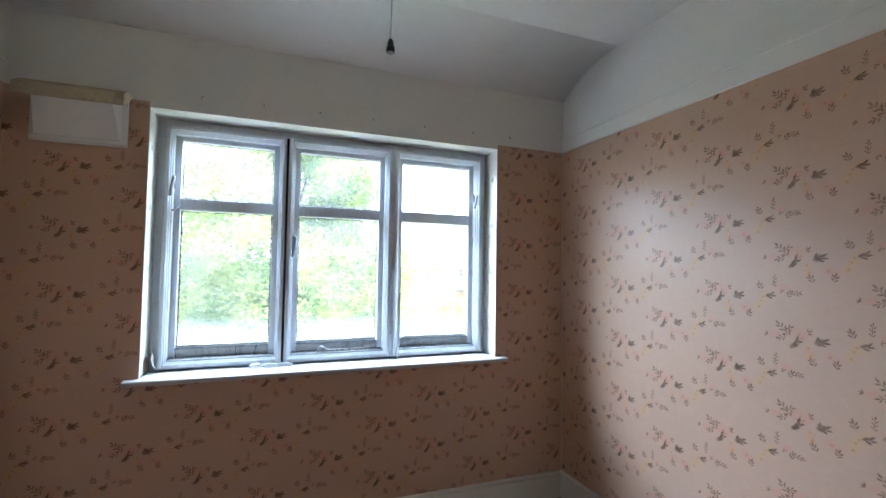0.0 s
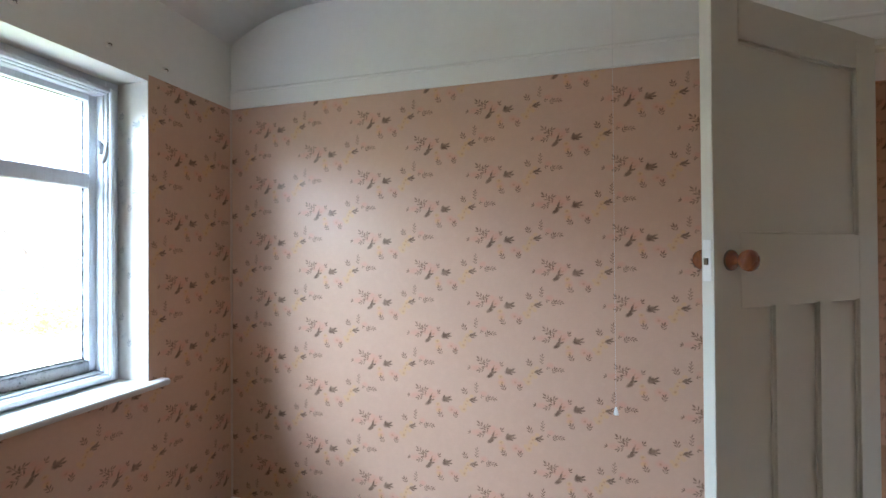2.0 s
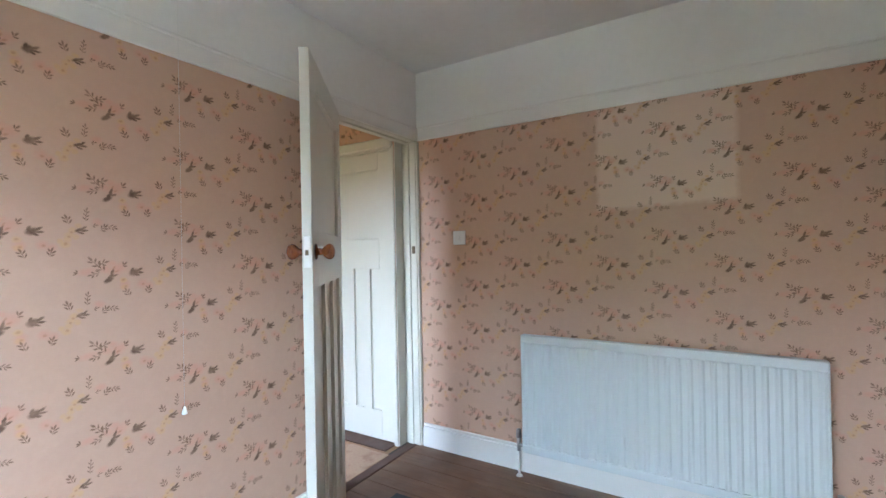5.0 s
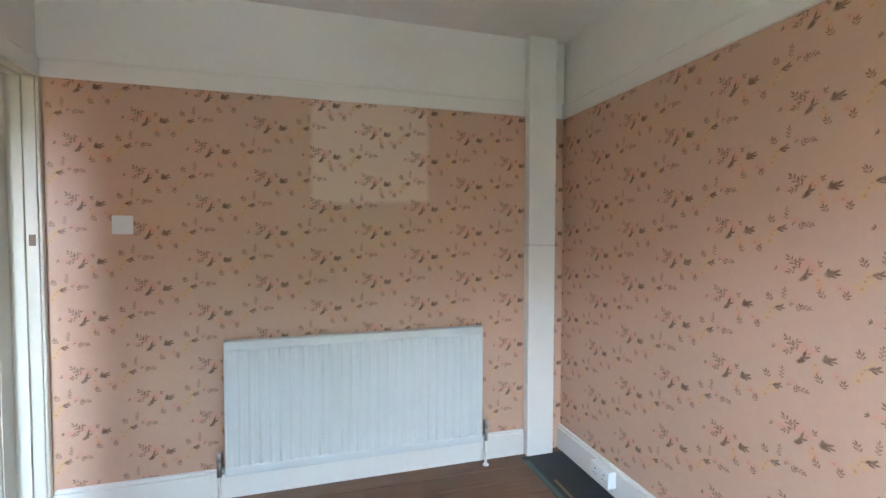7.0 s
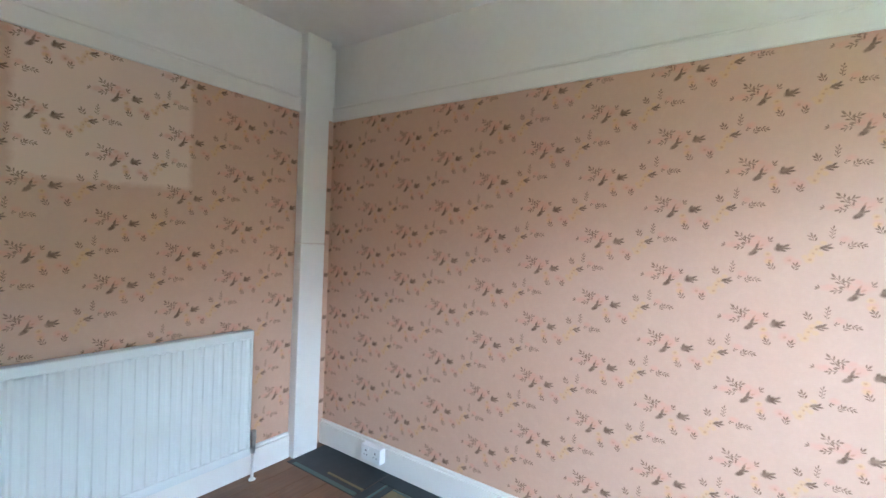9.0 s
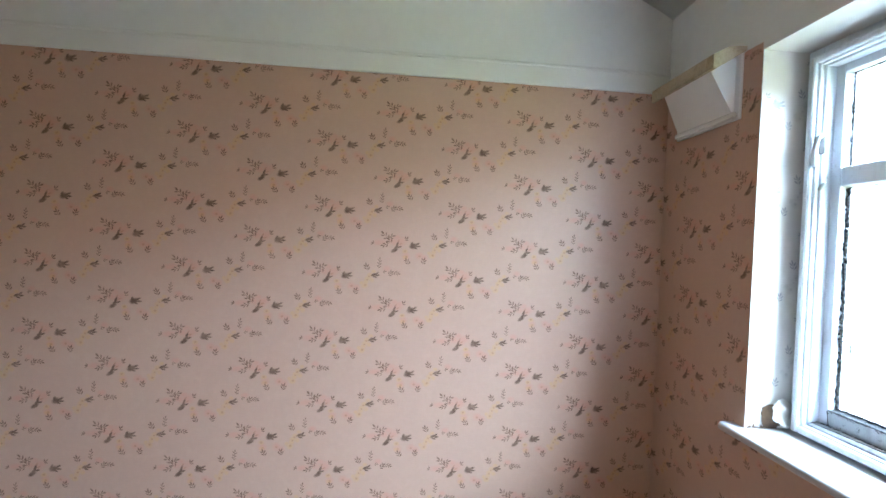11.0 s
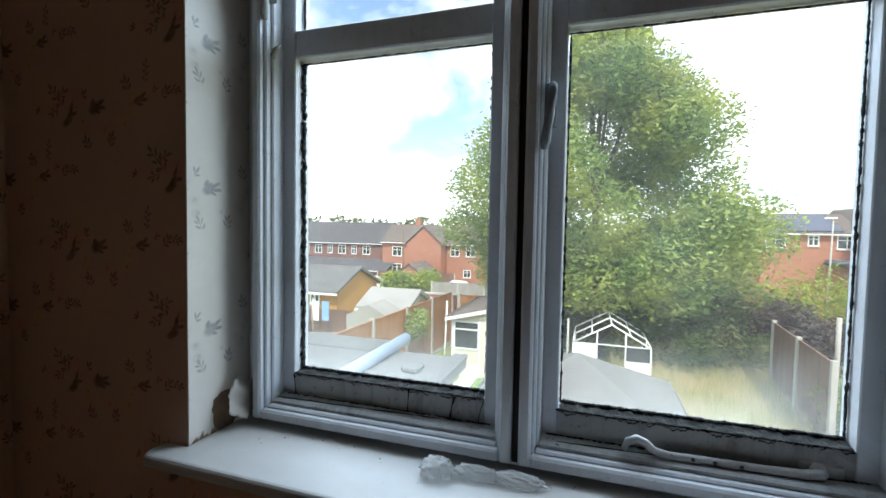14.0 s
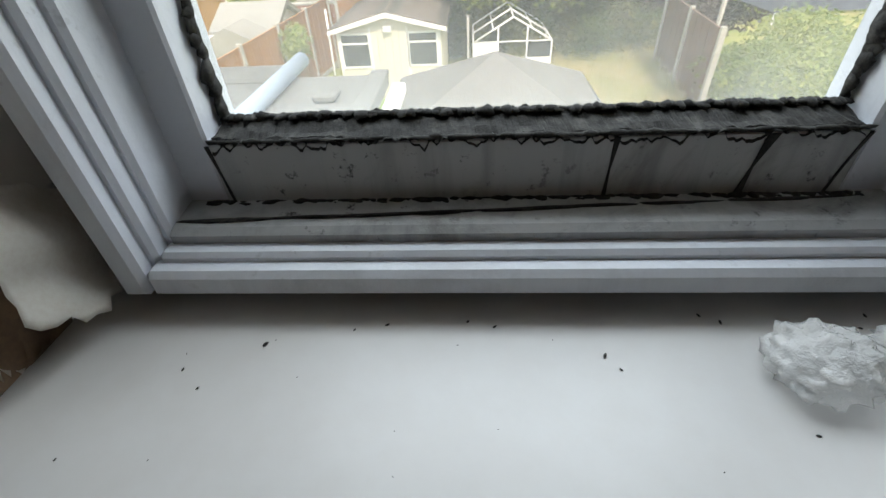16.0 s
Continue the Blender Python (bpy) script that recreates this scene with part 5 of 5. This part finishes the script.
# grey canvas gazebo
gzb = empty("gazebo", "grey canvas gazebo with a pyramid roof", "gazebo", at=(1.1, 5.5, -2.8))
bm = bmesh.new()
cx, cy, hw = 1.07, 5.5, 1.35
ap = bm.verts.new((cx, cy, -0.38))
ed = []
for i in range(4):
    a0 = [(-1, -1), (1, -1), (1, 1), (-1, 1)][i]
    ed.append(bm.verts.new((cx + a0[0] * hw, cy + a0[1] * hw, -1.05)))
mids = []
for i in range(4):
    m = (ed[i].co + ed[(i + 1) % 4].co) / 2
    mids.append(bm.verts.new((m.x, m.y, -1.08)))
for i in range(4):
    bm.faces.new((ap, ed[i], mids[i]))
    bm.faces.new((ap, mids[i], ed[(i + 1) % 4]))
part("canopy", bm, M_canvas, gzb)
for sx, sy in ((-1, -1), (1, -1), (1, 1), (-1, 1)):
    bm = bmesh.new()
    bm_tube(bm, [(cx + sx * (hw - 0.05), cy + sy * (hw - 0.05), -2.8), (cx + sx * (hw - 0.05), cy + sy * (hw - 0.05), -1.06)], 0.02, 8)
    part("leg", bm, M_upvc, gzb)
for i in range(4):
    a, b = [((-1, -1), (1, -1)), ((1, -1), (1, 1)), ((1, 1), (-1, 1)), ((-1, 1), (-1, -1))][i]
    x0, x1 = sorted((cx + a[0] * hw, cx + b[0] * hw))
    y0, y1 = sorted((cy + a[1] * hw, cy + b[1] * hw))
    part("valance", box_bm(x0 - 0.004, x1 + 0.004, y0 - 0.004, y1 + 0.004, -1.24, -1.05), M_canvas, gzb)

# cream summerhouse shed
SX0, SX1, SY = -2.36, 0.10, 11.0
sd = empty("garden_shed", "cream painted summerhouse with two dark windows", "shed", at=(-1.1, SY, -2.8))
EZ, AZ = -1.18, -0.86
xm = (SX0 + SX1) / 2
bm = bmesh.new()
bm_prism(bm, [(SX0, -2.82), (SX1, -2.82), (SX1, EZ), (xm, AZ - 0.05), (SX0, EZ)], SY, SY + 3.2)
part("body", bm, M_shed, sd)
for s in (-1, 1):
    bm = bmesh.new()
    xo = SX0 - 0.14 if s < 0 else SX1 + 0.14
    bm_prism(bm, [(xm, AZ), (xo, EZ - 0.02), (xo, EZ + 0.03), (xm, AZ + 0.06)], SY - 0.16, SY + 3.35)
    part("roof_slope", bm, M_tile, sd, "mossy felt-tiled roof")
    bm = bmesh.new()
    bm_prism(bm, [(xm, AZ - 0.08), (xo, EZ - 0.09), (xo, EZ + 0.0), (xm, AZ + 0.02)], SY - 0.20, SY - 0.165)
    part("bargeboard", bm, M_upvc, sd)
for x0, x1 in ((SX0 + 0.10, SX0 + 0.76), (SX1 - 0.76, SX1 - 0.10)):
    wd = part("window", box_bm(x0, x1, SY - 0.012, SY - 0.002, -2.02, -1.30), M_pane, sd)
    bm = bmesh.new()
    ring(bm, x0 - 0.03, x1 + 0.03, -2.05, -1.27, 0.045, SY - 0.03, SY - 0.004)
    bm_box(bm, x0, x1, SY - 0.028, SY - 0.004, -1.52, -1.48)
    part("frame", bm, M_upvc, wd)
for i in range(5):
    x0 = xm - 0.42 + i * 0.168
    part("door_board", box_bm(x0, x0 + 0.164, SY - 0.02, SY - 0.001, -2.74, -1.24, bevel=0.004), M_shed, sd)
for x in (SX0 + 0.02, xm - 0.45, xm + 0.42, SX1 - 0.06):
    part("post", box_bm(x, x + 0.045, SY - 0.03, SY - 0.001, -2.8, EZ + 0.02), M_upvc, sd)
part("lamp_box", box_bm(xm - 0.1, xm + 0.1, SY - 0.12, SY - 0.022, -1.26, -1.14, bevel=0.01), M_upvc, sd)
bm = bmesh.new()
bm_tube(bm, [(SX0 - 0.18, SY - 0.1, -2.8), (SX0 - 0.12, SY - 0.05, -0.75)], 0.025, 8)
thing("wooden_pole", bm, M_upvc, "pale pole leaning by the shed", "pole")
bm = bmesh.new()
bm_tube(bm, [(0.72, 11.3, -2.8), (0.72, 11.3, -1.05)], 0.03, 8)
thing("wooden_pole", bm, M_conc, "weathered post beside the greenhouse", "pole")

# greenhouse
gh = empty("greenhouse", "aluminium greenhouse with a white lower panel", "greenhouse", at=(1.8, 11.6, -2.8))
GX0, GX1, GY0, GY1 = 0.85, 2.75, 11.6, 13.6
gm = (GX0 + GX1) / 2
def bar(a, b, rr=0.018):
    bm = bmesh.new()
    bm_tube(bm, [a, b], rr, 6)
    part("frame_bar", bm, M_upvc, gh)
for yv in (GY0, (GY0 + GY1) / 2, GY1):
    bar((GX0, yv, -2.8), (GX0, yv, -1.72)); bar((GX1, yv, -2.8), (GX1, yv, -1.72))
    bar((GX0, yv, -1.72), (gm, yv, -1.18), 0.024); bar((GX1, yv, -1.72), (gm, yv, -1.18), 0.024)
for xv, zv in ((GX0, -1.72), (GX1, -1.72), (gm, -1.18), ((GX0 + gm) / 2, -1.45), ((GX1 + gm) / 2, -1.45)):
    bar((xv, GY0, zv), (xv, GY1, zv))
for xv in (gm - 0.35, gm + 0.35):
    bar((xv, GY0, -2.8), (xv, GY0, -1.40))
bar((GX0, GY0, -1.72), (GX1, GY0, -1.72))
part("door_panel", box_bm(GX0 + 0.02, gm - 0.37, GY0 - 0.01, GY0 + 0.01, -2.78, -1.74), M_upvc, gh, "white opaque panel")
part("low_panel", box_bm(gm + 0.37, GX1 - 0.02, GY0 - 0.01, GY0 + 0.01, -2.78, -2.1), M_upvc, gh)
part("glazing", box_bm(gm + 0.37, GX1 - 0.02, GY0 - 0.004, GY0 + 0.004, -2.09, -1.74), M_pane, gh)


# fences
def fence(name, label, a, b, npan, top, mat, cat="fence", boards=9, post=None):
    e = empty(name, label, cat, at=(a[0], a[1], ground_z(a[1])))
    a, b = Vector(a), Vector(b)
    d = (b - a).normalized()
    nrm = Vector((-d.y, d.x))
    step = (b - a).length / npan
    for i in range(npan + 1):
        p = a + d * step * i
        g = ground_z(p.y)
        bm = box_bm(-0.05, 0.05, -0.05, 0.05, g - 0.1, g + top + 0.08, bevel=0.008)
        bmesh.ops.rotate(bm, verts=bm.verts, cent=(0, 0, 0), matrix=Matrix.Rotation(math.atan2(d.y, d.x), 3, "Z"))
        bmesh.ops.translate(bm, verts=bm.verts, vec=(p.x, p.y, 0))
        part("post", bm, post or M_conc, e)
    for i in range(npan):
        p0 = a + d * (step * i + 0.05)
        g = ground_z(p0.y)
        wv = (step - 0.10) / boards
        for j in range(boards):
            bm = box_bm(j * wv + 0.002, (j + 1) * wv - 0.002, -0.012 + 0.006 * (j % 2), 0.006 + 0.006 * (j % 2), g + 0.12, g + top)
            bmesh.ops.rotate(bm, verts=bm.verts, cent=(0, 0, 0), matrix=Matrix.Rotation(math.atan2(d.y, d.x), 3, "Z"))
            bmesh.ops.translate(bm, verts=bm.verts, vec=(p0.x, p0.y, 0))
            part("board", bm, mat, e)
        bm = box_bm(0, step - 0.10, -0.02, 0.02, g + top, g + top + 0.03)
        bmesh.ops.rotate(bm, verts=bm.verts, cent=(0, 0, 0), matrix=Matrix.Rotation(math.atan2(d.y, d.x), 3, "Z"))
        bmesh.ops.translate(bm, verts=bm.verts, vec=(p0.x, p0.y, 0))
        part("capping", bm, mat, e)
        bm = box_bm(0, step - 0.10, -0.025, 0.025, g - 0.02, g + 0.12)
        bmesh.ops.rotate(bm, verts=bm.verts, cent=(0, 0, 0), matrix=Matrix.Rotation(math.atan2(d.y, d.x), 3, "Z"))
        bmesh.ops.translate(bm, verts=bm.verts, vec=(p0.x, p0.y, 0))
        part("gravel_board", bm, M_conc, e)
    return e


fence("timber_fence", "orange-brown panel fence with concrete posts", (-3.95, 3.4), (-3.35, 14.2), 6, 1.80, M_fence)
fence("back_fence", "orange-brown panel fence across the plot's end", (-3.2, 14.6), (-0.6, 14.9), 2, 1.80, M_fence)
fence("brown_fence", "weathered dark brown panel fence with pale concrete posts", (5.35, 8.9), (5.75, 12.8), 2, 1.75, M_fence_b)
fence("grey_fence", "weathered grey panel fence behind the plots", (-7.6, 24.0), (-3.0, 24.6), 3, 1.9, M_fence_g)
fence("neighbour_fence", "dark weathered fence between neighbouring plots", (-13.0, 12.2), (-5.6, 14.4), 4, 0.95, M_fence_b, post=M_fence_b)
fence("court_fence", "dark fence round the parking court", (-22.0, 45.6), (-13.0, 46.6), 4, 2.0, M_fence_b)
bm = bmesh.new()
bm_tube(bm, [(6.75, 12.0, -2.8), (6.75, 12.0, -0.68)], 0.055, 8)
thing("concrete_post", bm, M_conc, "tall weathered concrete washing-line post", "post")
bw_ = empty("brick_wall", "low orange brick garden wall with pale coping", "wall", at=(-4.6, 17.5, -3.2))
part("wall_body", box_bm(-5.6, -3.4, 17.4, 17.6, -3.4, -1.62), M_brick, bw_)
part("coping", box_bm(-5.65, -3.35, 17.36, 17.64, -1.62, -1.56), M_conc, bw_)
dt = empty("dark_canopy", "charcoal canvas garden canopy beyond the hedge end", "canopy", at=(9.4, 13.2, -2.8))
bm = bmesh.new()
a0 = bm.verts.new((9.3, 13.2, -0.72))
q4 = [bm.verts.new((9.3 + sx * 1.5, 13.2 + sy * 1.5, -1.35)) for sx, sy in ((-1, -1), (1, -1), (1, 1), (-1, 1))]
for i in range(4):
    bm.faces.new((a0, q4[i], q4[(i + 1) % 4]))
part("canopy", bm, M_tent, dt)
for sx, sy in ((-1, -1), (1, -1), (1, 1), (-1, 1)):
    bm = bmesh.new()
    bm_tube(bm, [(9.3 + sx * 1.45, 13.2 + sy * 1.45, -2.8), (9.3 + sx * 1.45, 13.2 + sy * 1.45, -1.36)], 0.03, 6)
    part("leg", bm, M_upvc, dt)


# houses
def house(name, label, x0, x1, y0, y1, zb, ze, zr, wall, roof, windows, gable="x", chimney=None, turn=0.0, extra=None):
    """A house: ridge along x ('x') or facing gable ('y'). windows: (x, z, w, h) on the near wall y0."""
    e = empty(name, label, "house", at=(0, 0, 0))
    bm = bmesh.new()
    if gable == "x":
        ymid = (y0 + y1) / 2
        bm_prism(bm, [(y0, zb), (y1, zb), (y1, ze), (ymid, zr - 0.15), (y0, ze)], x0, x1, lambda a, y, b: (y, a, b))
    else:
        xmid = (x0 + x1) / 2
        bm_prism(bm, [(x0, zb), (x1, zb), (x1, ze), (xmid, zr - 0.15), (x0, ze)], y0, y1)
    part("wall", bm, wall, e)
    for s in (-1, 1):
        bm = bmesh.new()
        if gable == "x":
            yo = y0 - 0.35 if s < 0 else y1 + 0.35
            zo = ze - 0.2
            bm_prism(bm, [(ymid, zr - 0.1), (yo, zo), (yo, zo + 0.12), (ymid, zr + 0.05)], x0 - 0.2, x1 + 0.2, lambda a, y, b: (y, a, b))
        else:
            xo = x0 - 0.3 if s < 0 else x1 + 0.3
            bm_prism(bm, [(xmid, zr - 0.1), (xo, ze - 0.2), (xo, ze - 0.08), (xmid, zr + 0.05)], y0 - 0.2, y1 + 0.1)
        part("roof", bm, roof, e)
    if gable == "x":
        part("gutter", box_bm(x0 - 0.2, x1 + 0.2, y0 - 0.42, y0 - 0.34, ze - 0.26, ze - 0.16), M_upvc, e)
    for x, z, w, h in windows:
        wd = part("window", box_bm(x - w / 2, x + w / 2, y0 - 0.03, y0 - 0.004, z - h / 2, z + h / 2), M_pane, e)
        bm = bmesh.new()
        ring(bm, x - w / 2, x + w / 2, z - h / 2, z + h / 2, 0.09, y0 - 0.06, y0 - 0.031)
        bm_box(bm, x - 0.04, x + 0.04, y0 - 0.058, y0 - 0.031, z - h / 2 + 0.09, z + h / 2 - 0.09)
        bm_box(bm, x - w / 2 + 0.09, x + w / 2 - 0.09, y0 - 0.056, y0 - 0.031, z + h * 0.12, z + h * 0.12 + 0.06)
        part("frame", bm, M_upvc, wd)
        part("sill", box_bm(x - w / 2 - 0.06, x + w / 2 + 0.06, y0 - 0.10, y0 - 0.061, z - h / 2 - 0.08, z - h / 2), M_conc, wd)
    if chimney:
        cx, cz = chimney
        ck = part("chimney", box_bm(cx - 0.35, cx + 0.35, (y0 + y1) / 2 - 0.4, (y0 + y1) / 2 + 0.4, zr - 0.6, cz, bevel=0.02), wall, e)
        bm = bmesh.new()
        bm_tube(bm, [(cx, (y0 + y1) / 2, cz), (cx, (y0 + y1) / 2, cz + 0.35)], 0.13, 8)
        part("chimney_pot", bm, M_brick, ck)
    if turn:
        c = Vector(((x0 + x1) / 2, (y0 + y1) / 2, 0))
        e.matrix_basis = Matrix.Translation(c) @ Matrix.Rotation(radians(turn), 4, "Z") @ Matrix.Translation(-c)
    return e


house("terrace_house", "long brown brick terrace with a grey tiled roof", -70, -27.6, 58, 66, -5.9, -1.0, 1.95, M_brick_d, M_slate,
      [(-69 + i * 2.05, -2.15, 1.25 if i % 2 else 0.85, 1.25) for i in range(20)], "x")
house("terrace_lean_to", "low grey-roofed row before the terrace", -66, -24, 52, 57.5, -5.9, -4.3, -3.2, M_brick_d, M_slate, [], "x")
house("brick_house", "red brick house with a chimney and tiled roof", -25.5, -19.0, 54, 61, -5.9, -0.55, 1.7, M_brick, M_tile,
      [(-23.3, -1.9, 1.4, 1.3), (-23.3, -4.2, 1.4, 1.3)], "x", chimney=(-21.6, 2.4))
house("brick_house", "red brick house with a facing gable", -20.2, -15.8, 50, 58, -5.9, -0.6, 1.55, M_brick, M_tile, [(-18, -3.6, 1.1, 1.2)], "y")
house("brick_house", "red brick row house with white windows", -15.7, -4.0, 52, 60, -5.9, -0.6, 1.6, M_brick, M_tile,
      [(-14.6, -1.6, 1.2, 1.2), (-12.6, -1.6, 1.2, 1.2), (-9.8, -1.6, 1.2, 1.2), (-8.0, -1.6, 1.2, 1.2), (-13.0, -4.3, 1.0, 1.0)], "x")
house("brick_porch", "small gabled porch of the red brick house", -19.3, -15.9, 44.5, 49.5, -5.9, -3.9, -2.7, M_brick, M_tile, [(-17.6, -4.7, 1.0, 0.9)], "y")
h2 = house("brick_house", "red brick house with dark blue solar panels on the roof", 15.3, 22.2, 44.5, 52, -5.9, 1.5, 3.1, M_brick, M_tile,
      [(16.3, 0.65, 1.5, 1.15), (19.0, 0.75, 0.8, 0.9), (21.3, 0.65, 1.4, 1.15)], "x")
bm = bmesh.new()
bm_prism(bm, [(44.3, 1.52), (47.7, 2.98), (47.68, 3.04), (44.28, 1.58)], 15.6, 21.0, lambda a, y, b: (y, a, b))
part("solar_panels", bm, M_solar, h2)
part("porch_roof", box_bm(19.6, 23.4, 42.6, 44.4, -1.3, -0.75, bevel=0.25), M_slate, h2)
h3 = house("brick_house", "red brick house with arched gable windows and a bay", 21.9, 25.0, 43.0, 52, -5.9, 1.7, 3.6, M_brick, M_tile,
      [(23.35, 0.5, 1.15, 1.5), (23.3, -2.3, 1.5, 1.5)], "y")
part("bay_roof", box_bm(22.2, 24.3, 42.0, 42.98, -1.35, -0.85, bevel=0.2), M_slate, h3)
h4 = house("brick_house", "red brick house with a tall arched gable window", 24.6, 27.6, 42.6, 52, -5.9, 1.7, 3.5, M_brick, M_tile,
      [(26.1, 0.6, 0.75, 1.7), (25.4, -2.4, 0.9, 1.9)], "y")
bm = bmesh.new()
bm_lathe(bm, [(0, 0.375), (0.04, 0.375)], (26.1, 42.54, 1.42), (0, 1, 0), 20)
part("arch_head", bm, M_upvc, h4)
part("porch_roof", box_bm(24.6, 27.2, 41.4, 42.58, -1.5, -1.0, bevel=0.2), M_slate, h4)
house("brick_house", "red brick house range with a tiled roof", 27.5, 48, 44.5, 53, -5.9, 1.9, 4.3, M_brick, M_tile,
      [(30, 0.5, 1.4, 1.3), (33.5, 0.5, 1.4, 1.3), (30, -2.4, 1.4, 1.3)], "x")

# yellow bungalow outbuilding, pale roofed sheds
house("outbuilding", "yellow brick outbuilding with a pale green-grey roof", -20.5, -10.9, 19.0, 23.4, -3.6, -1.95, -0.98, M_yell, M_felt,
      [(-16.6, -2.4, 0.6, 0.8), (-14.3, -2.4, 0.6, 0.8), (-12.2, -2.4, 0.6, 0.8)], "x")
house("white_shed", "white shed with a pale sheet roof", -7.1, -5.3, 14.8, 16.8, -3.0, -1.72, -1.25, M_upvc, M_lightroof, [(-6.0, -2.2, 0.6, 0.6)], "x")
bm = bmesh.new()
bm_prism(bm, [(-6.6, -2.8), (-5.0, -2.8), (-5.0, -1.75), (-5.8, -1.35), (-6.6, -1.75)], 12.6, 13.9)
thing("playhouse", bm, M_lightroof, "small pale garden playhouse", "playhouse")
ln = empty("clothes_line", "rotary clothes line hung with blue laundry", "clothes line", at=(-8.2, 13.0, -2.8))
bm = bmesh.new()
bm_tube(bm, [(-8.2, 13.0, -2.8), (-8.2, 13.0, -1.35)], 0.025, 8)
part("pole", bm, M_steel, ln)
for i, x in enumerate((-8.6, -8.25, -7.9)):
    part("laundry", box_bm(x, x + 0.28, 12.9 + 0.1 * i, 12.93 + 0.1 * i, -2.15, -1.45, bevel=0.01), M_cloth if i != 1 else M_upvc, ln)


def car(name, label, x, y, turn):
    g = ground_z(y) + 0.03
    e = empty(name, label, "car", at=(0, 0, 0))
    bm = bmesh.new()
    bm_prism(bm, [(-2.0, 0.35), (2.0, 0.35), (2.05, 0.62), (1.9, 0.82), (1.0, 0.95), (0.45, 1.42), (-0.9, 1.48), (-1.75, 1.02), (-2.0, 0.9)], -0.82, 0.82)
    bmesh.ops.bevel(bm, geom=list(bm.edges), offset=0.06, segments=2, affect="EDGES")
    part("body", bm, M_car, e)
    for s in (-1, 1):
        bm = bmesh.new()
        y0, y1 = sorted((s * 0.80, s * 0.832))
        bm_prism(bm, [(-1.55, 1.0), (0.85, 0.98), (0.40, 1.34), (-0.85, 1.40)], y0, y1)
        part("side_window", bm, M_pane, e)
        for wx in (-1.25, 1.25):
            bm = bmesh.new()
            bm_lathe(bm, [(0, 0.20), (0.02, 0.31), (0.18, 0.31), (0.2, 0.2)], (wx, s * 0.86 - (0.1 if s > 0 else -0.1) - 0.0, 0.31), (0, s, 0), 16)
            part("wheel", bm, M_tyre, e)
    e.matrix_basis = pose(x, y, g, 0, 0, turn)
    return e


car("parked_car", "white hatchback parked in the court", -21.5, 44.0, 25)
car("parked_car", "silver car parked behind the grey fence", -11.2, 43.0, 10)
lp = empty("street_lamp", "slim grey street lamp with a flat head", "street lamp", at=(17.2, 38, -5.1))
bm = bmesh.new()
bm_tube(bm, [(17.4, 38, -5.3), (17.5, 38, -1.0), (17.55, 38, 2.4)], [0.08, 0.065, 0.05], 8)
part("pole", bm, M_conc, lp)
part("head", box_bm(17.05, 17.75, 37.85, 38.15, 2.38, 2.50, bevel=0.03), M_upvc, lp)
bm = bmesh.new()
bm_tube(bm, [(-19.6, 47.5, -5.8), (-19.6, 47.5, 1.0)], 0.06, 8)
thing("telegraph_pole", bm, M_bark, "thin dark pole beside the brick houses", "pole")

# ---- floor finish ----
# black painted border with worn patterned edging along the west wall, lying on the boards
M_edge = paint("teal_edging", (0.05, 0.10, 0.095), (0.10, 0.12, 0.09), 0.7, 0.5, 18.0, 0.2)
M_gold = paint("gold_edging", (0.20, 0.15, 0.06), (0.07, 0.06, 0.04), 0.8, 0.5, 22.0, 0.2)
fb = empty("floor_border", "worn black floor covering strip with teal and gold edging", "floor covering", at=(0.15, -1.5, 0.0), kind="structure")
def strip(name, x0, x1, y0, y1, z, m, label=""):
    part(name, box_bm(x0, x1, y0, y1, 0.0, z, bevel=0.0008), m, fb, label)
strip("black_strip", 0.022, 0.300, -L + 0.06, -2.720, 0.003, M_lino)
strip("black_strip", 0.022, 0.115, -2.716, -0.03, 0.003, M_lino)
strip("teal_band", 0.268, 0.296, -L + 0.10, -2.72, 0.0045, M_edge)
strip("gold_band", 0.222, 0.238, -2.99, -2.72, 0.0050, M_gold)
strip("brown_band", 0.118, 0.29, -2.600, -0.03, 0.0025, M_gold)
strip("cross_band", 0.118, 0.62, -2.715, -2.665, 0.0035, M_lino)
strip("teal_band", 0.118, 0.60, -2.660, -2.645, 0.0040, M_edge)
strip("cross_band", 0.118, 0.60, -2.640, -2.604, 0.0035, M_lino)
strip("teal_band", 0.122, 0.134, -2.60, -0.05, 0.0042, M_edge)
# thin dark rectangle on the floor before the door
strip("dark_patch", 1.75, 2.42, -2.75, -2.05, 0.004, M_lino, "dark patch on the floor before the door")
strip("black_strip", 0.30, W - 0.03, -0.30, -0.03, 0.0032, M_lino)

# ---- floorboards ----
bw = 0.135
y = -L
while y < -0.01:
    y1 = min(y + bw, 0.0)
    part("floorboard", box_bm(0.0, W + 0.02, y + 0.0015, y1 - 0.0015, -0.02, 0.0, bevel=0.001), M_board, bpy.data.objects["floor"])
    y = y1
